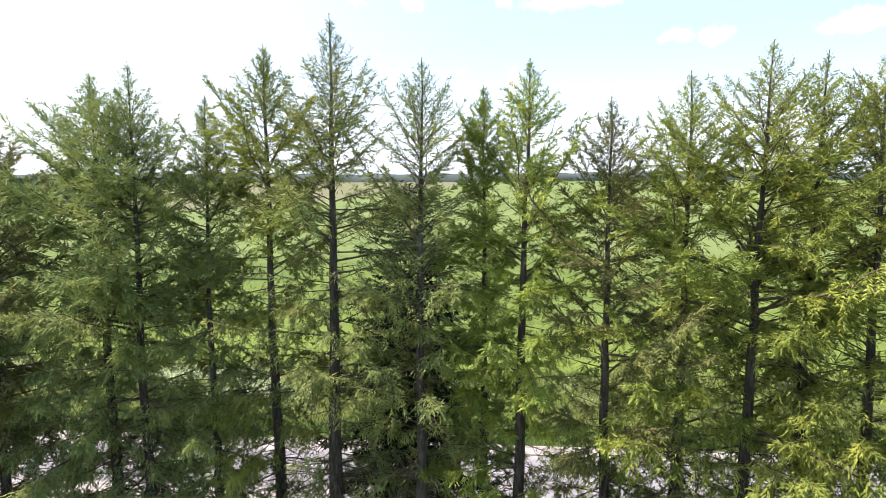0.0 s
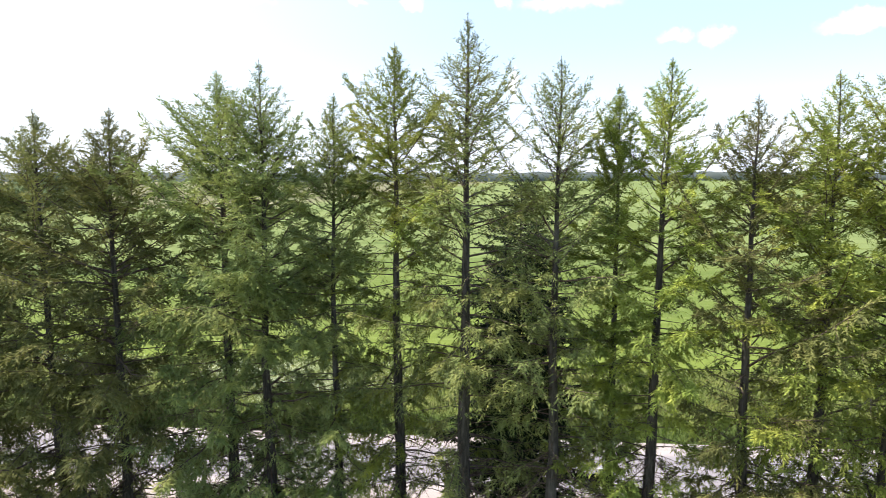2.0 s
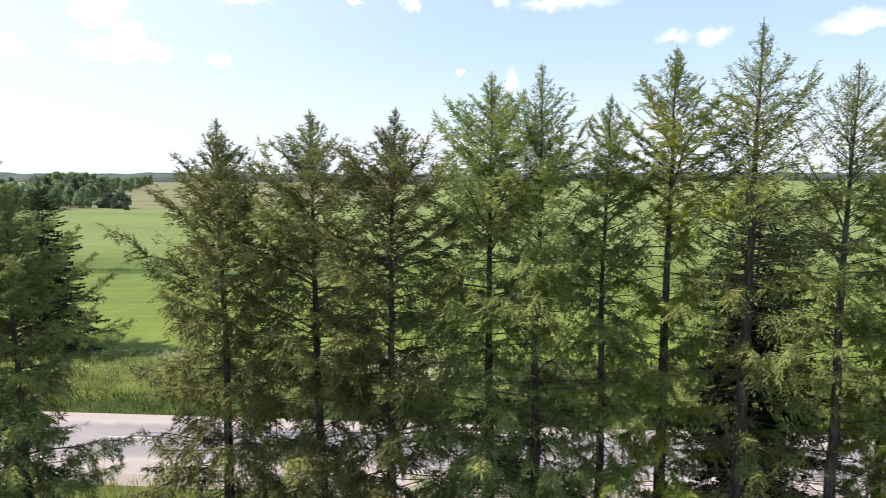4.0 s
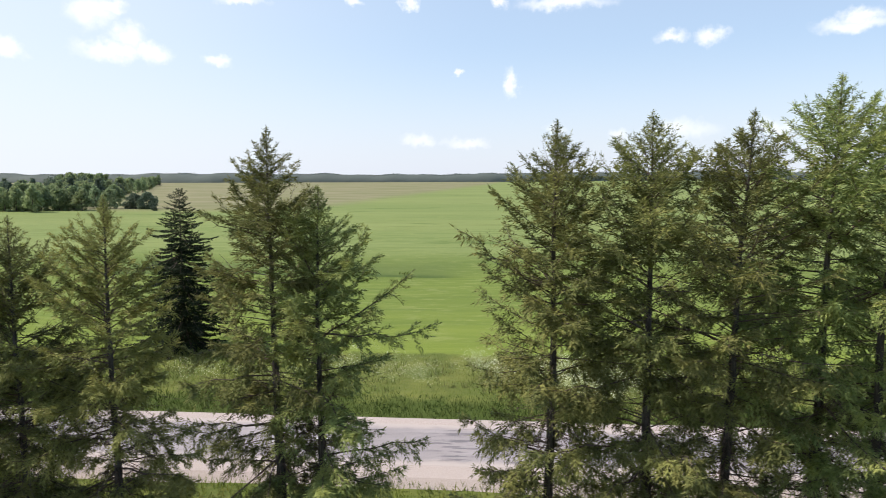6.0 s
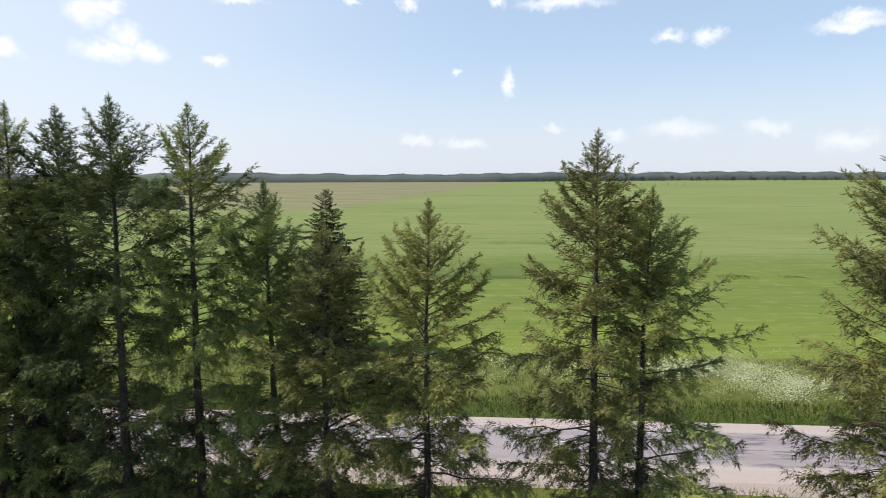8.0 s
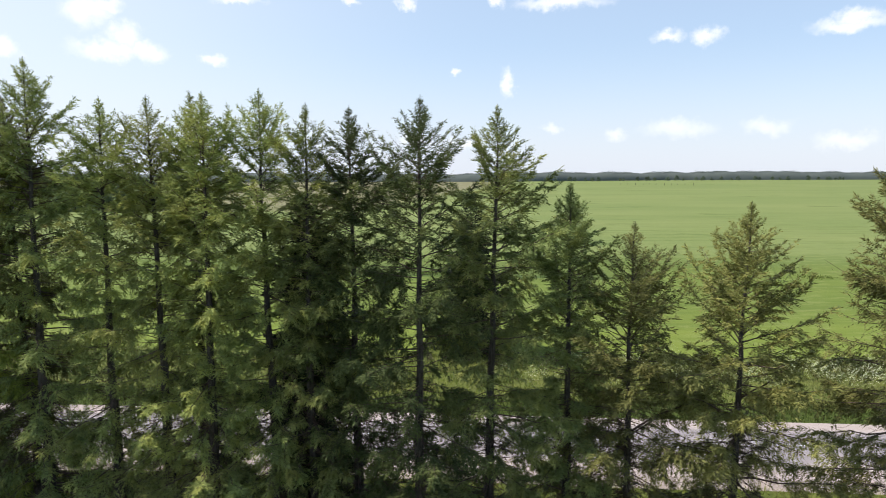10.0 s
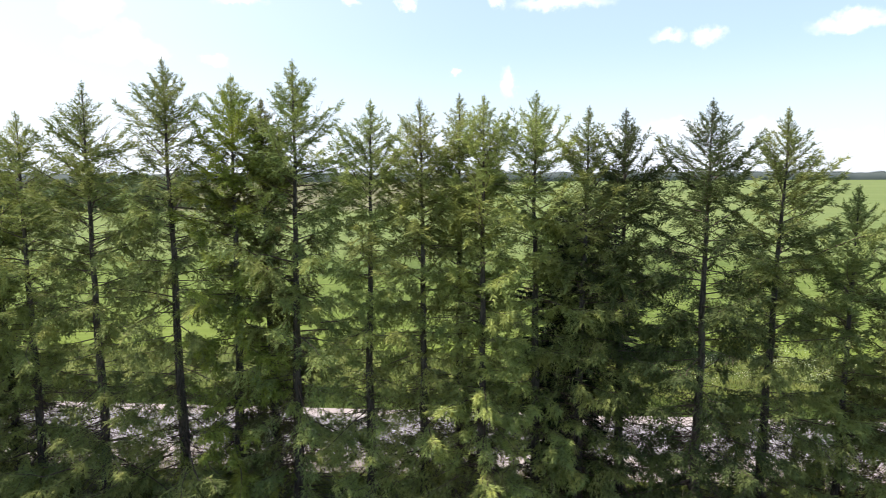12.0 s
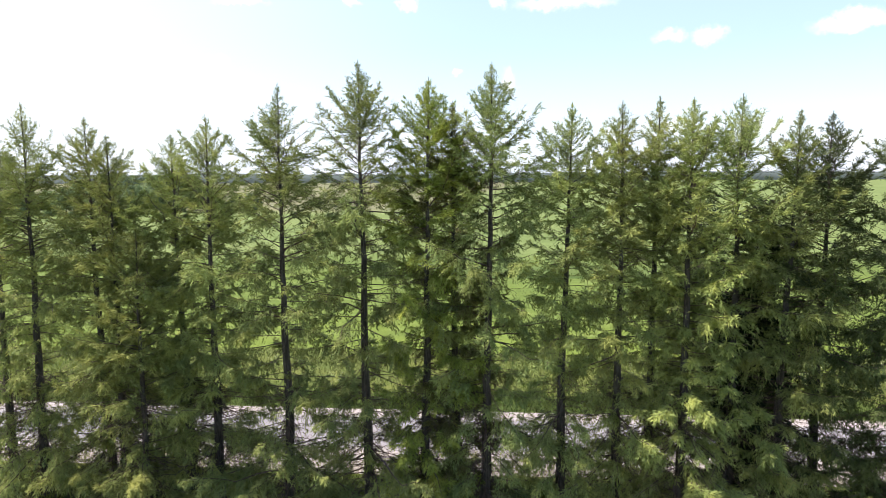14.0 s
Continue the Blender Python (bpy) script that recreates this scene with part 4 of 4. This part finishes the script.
def wood_edge():
    rng = np.random.default_rng(51)
    spots = [(-150.5, 263, 4, 0.95), (-157.5, 266, 4, 0.85), (-167, 264, 2, 0.8), (-175, 268, 2, 0.85), (-181, 262, 0, 0.8), (-142, 250, 4, 0.25)]
    # the edge that runs back along the fallow land, three trees deep
    for k in range(54):
        t = (k // 3 + rng.uniform(0, 0.8)) / 18
        deep = (k % 3) * 9
        spots.append((-176 - 52 * t - 75 * max(t - 0.4, 0) - deep, 250 + 190 * t ** 1.2 + rng.normal(0, 3), int(rng.choice([0, 1, 2, 0])), rng.uniform(0.62, 0.82) + 0.05 * (k % 3)))
    # two edges: the near one runs left, the far one runs back along the fallow land
    for k in range(26):
        t = k / 25
        spots.append((-172 - 95 * t + rng.normal(0, 3), 252 - 20 * t + rng.normal(0, 6), int(rng.choice([0, 1, 2, 1, 0])), rng.uniform(0.65, 0.85)))
    for k in range(24):
        t = k / 23
        spots.append((-182 - 90 * t + rng.normal(0, 4), 285 + 60 * t + rng.normal(0, 8), int(rng.choice([0, 1, 3, 0])), rng.uniform(0.75, 0.95)))
    for k in range(44):
        t = k / 43
        spots.append((-226 - 165 * t + rng.normal(0, 4), 375 + 430 * t + rng.normal(0, 8), 5 + int(rng.choice([0, 1, 3, 0])), rng.uniform(0.72, 0.95)))
    for k in range(44):
        t = k / 43
        spots.append((-250 - 190 * t + rng.normal(0, 7), 380 + 350 * t + rng.normal(0, 12), 5 + int(rng.choice([0, 1, 3, 3])), rng.uniform(1.0, 1.2)))
    # lone dark trees before the far woods
    for k in range(20):
        x = 130 + 34 * k + rng.uniform(-14, 14)
        spots.append((x, float(np.interp(x, [60, 400, 1200], [1060, 1250, 1430])) - rng.uniform(15, 50), 8, rng.uniform(0.55, 0.95)))
        spots.append((x + rng.uniform(5, 11), float(np.interp(x, [60, 400, 1200], [1060, 1250, 1430])) - rng.uniform(15, 50), 8, rng.uniform(0.4, 0.7)))
    done = {}
    for x, y, kind, size in spots:
        m = Matrix.LocRotScale((x, y, -0.1), Euler((0, 0, rng.uniform(0, 6.28))), (size * rng.uniform(0.9, 1.15),) * 2 + (size,))
        if kind not in done:
            done[kind] = plant("woodland_tree" if kind != 4 else "willow_bush", x, y, KINDS[kind], NAMES[kind % 5] + " at the edge of a far wood",
                               "tree" if kind != 4 else "bush", "trees of the wood edge")
            done[kind].matrix_world = m
        else:
            ob = copy_thing(done[kind], pose(0, 0, 0))
            ob.matrix_basis = m


wood_edge()


def far_woods(seed):
    """The line of woods along the horizon: a closed canopy under a ragged coat of leaves, haze in their colour."""
    rng = np.random.default_rng(seed)
    xs = np.linspace(-1500, 2300, 950)

    def front(x):
        return np.interp(x, [-1500, -380, 60, 400, 1200, 2300], [900, 960, 1060, 1250, 1430, 1500]) 

    def tops(x):
        slow = 1.0 * np.sin(x * 0.013) + 0.8 * np.sin(x * 0.05) + 0.7 * np.sin(x * 0.117 + 2)
        return 14.2 + slow + np.interp(x, [-1500, 0, 400, 2300], [1.5, -0.5, 3.0, 4.5])

    # the closed body of the wood, its crowns uneven
    jag = tops(xs) - 1.0
    y = front(xs)
    rows = np.array([0.0, 2.0, 5.0, 9.0, 15.0, 24.0, 36.0, 50.0, 140.0])
    share = np.array([-0.03, 0.2, 0.42, 0.6, 0.75, 0.87, 0.95, 1.0, -0.03])
    z = jag[:, None] * share + rng.normal(0, 0.2, (len(xs), 9))
    v = np.stack([xs[:, None] + rng.normal(0, 0.3, z.shape), y[:, None] + rows + rng.normal(0, 0.2, z.shape), z], -1).reshape(-1, 3)
    a, b = np.meshgrid(np.arange(len(xs) - 1) * 9, np.arange(8), indexing="ij")
    k = (a + b).ravel()
    q = np.stack([k, k + 9, k + 10, k + 1], 1)
    tri = np.concatenate([q[:, [0, 1, 2]], q[:, [0, 2, 3]]])
    # leaves along the top
    n = 62000
    x = rng.uniform(-1500, 2300, n)
    crown = np.round(x / 7.0)
    lump = 1.0 * np.sin(crown * 12.9898 + 3) + 0.5 * np.sin(crown * 4.1)
    dome = 0.9 * np.cos((x / 7.0 - crown) * np.pi)
    u = rng.uniform(0, 1, n)
    top = tops(x) - 1.0 + (lump * 0.7 + dome) * np.interp(x, [-600, 0, 300], [0.4, 0.9, 1.5])
    at = np.stack([x, front(x) + np.interp(u, [0, 0.4, 0.7, 1], [0.5, 24, 36, 54]), np.interp(u, [0, 0.4, 0.7, 1], [0.08, 0.86, 0.95, 1.0]) * top - np.abs(rng.normal(0, 1.0, n))], 1)
    leaf = blades(at, unit(rng.normal(size=(n, 3))), rng.uniform(0.8, 1.6, n), rng.uniform(0.8, 1.4, n), rng)
    me = mesh_of("far_woods", *joined((v, tri), leaf), FAR_HAZED_LEAVES)
    me.polygons.foreach_set("use_smooth", np.ones(len(me.polygons), bool))
    return me


tagged(new("far_woods", far_woods(61)), "long dark line of woods along the horizon, haze in the leaf colour", "woods", kind="stuff")


# ---- posts at the far edge of the field ----
def post_mesh():
    """A weathered round post with a bevelled top."""
    h = np.array([-0.4, 0.0, 1.2, 2.3, 2.45])
    axis = np.stack([0.02 * np.sin(h * 3), 0 * h, h], 1)
    return mesh_of("post", *tubes(axis[None], np.array([[0.16, 0.15, 0.14, 0.13, 0.06]]), 8), BARK)


POST = post_mesh()
for k in range(11):
    ob = new("fence_post", POST)
    ob.matrix_world = pose(164 + 8.6 * k, 762 + 3 * math.sin(k * 1.7), 0, 0, 1.5 * math.sin(k * 2.9), 40 * k)
    tagged(ob, "weathered grey wooden post at the field's far edge", "fence post", "posts at the field's far edge")
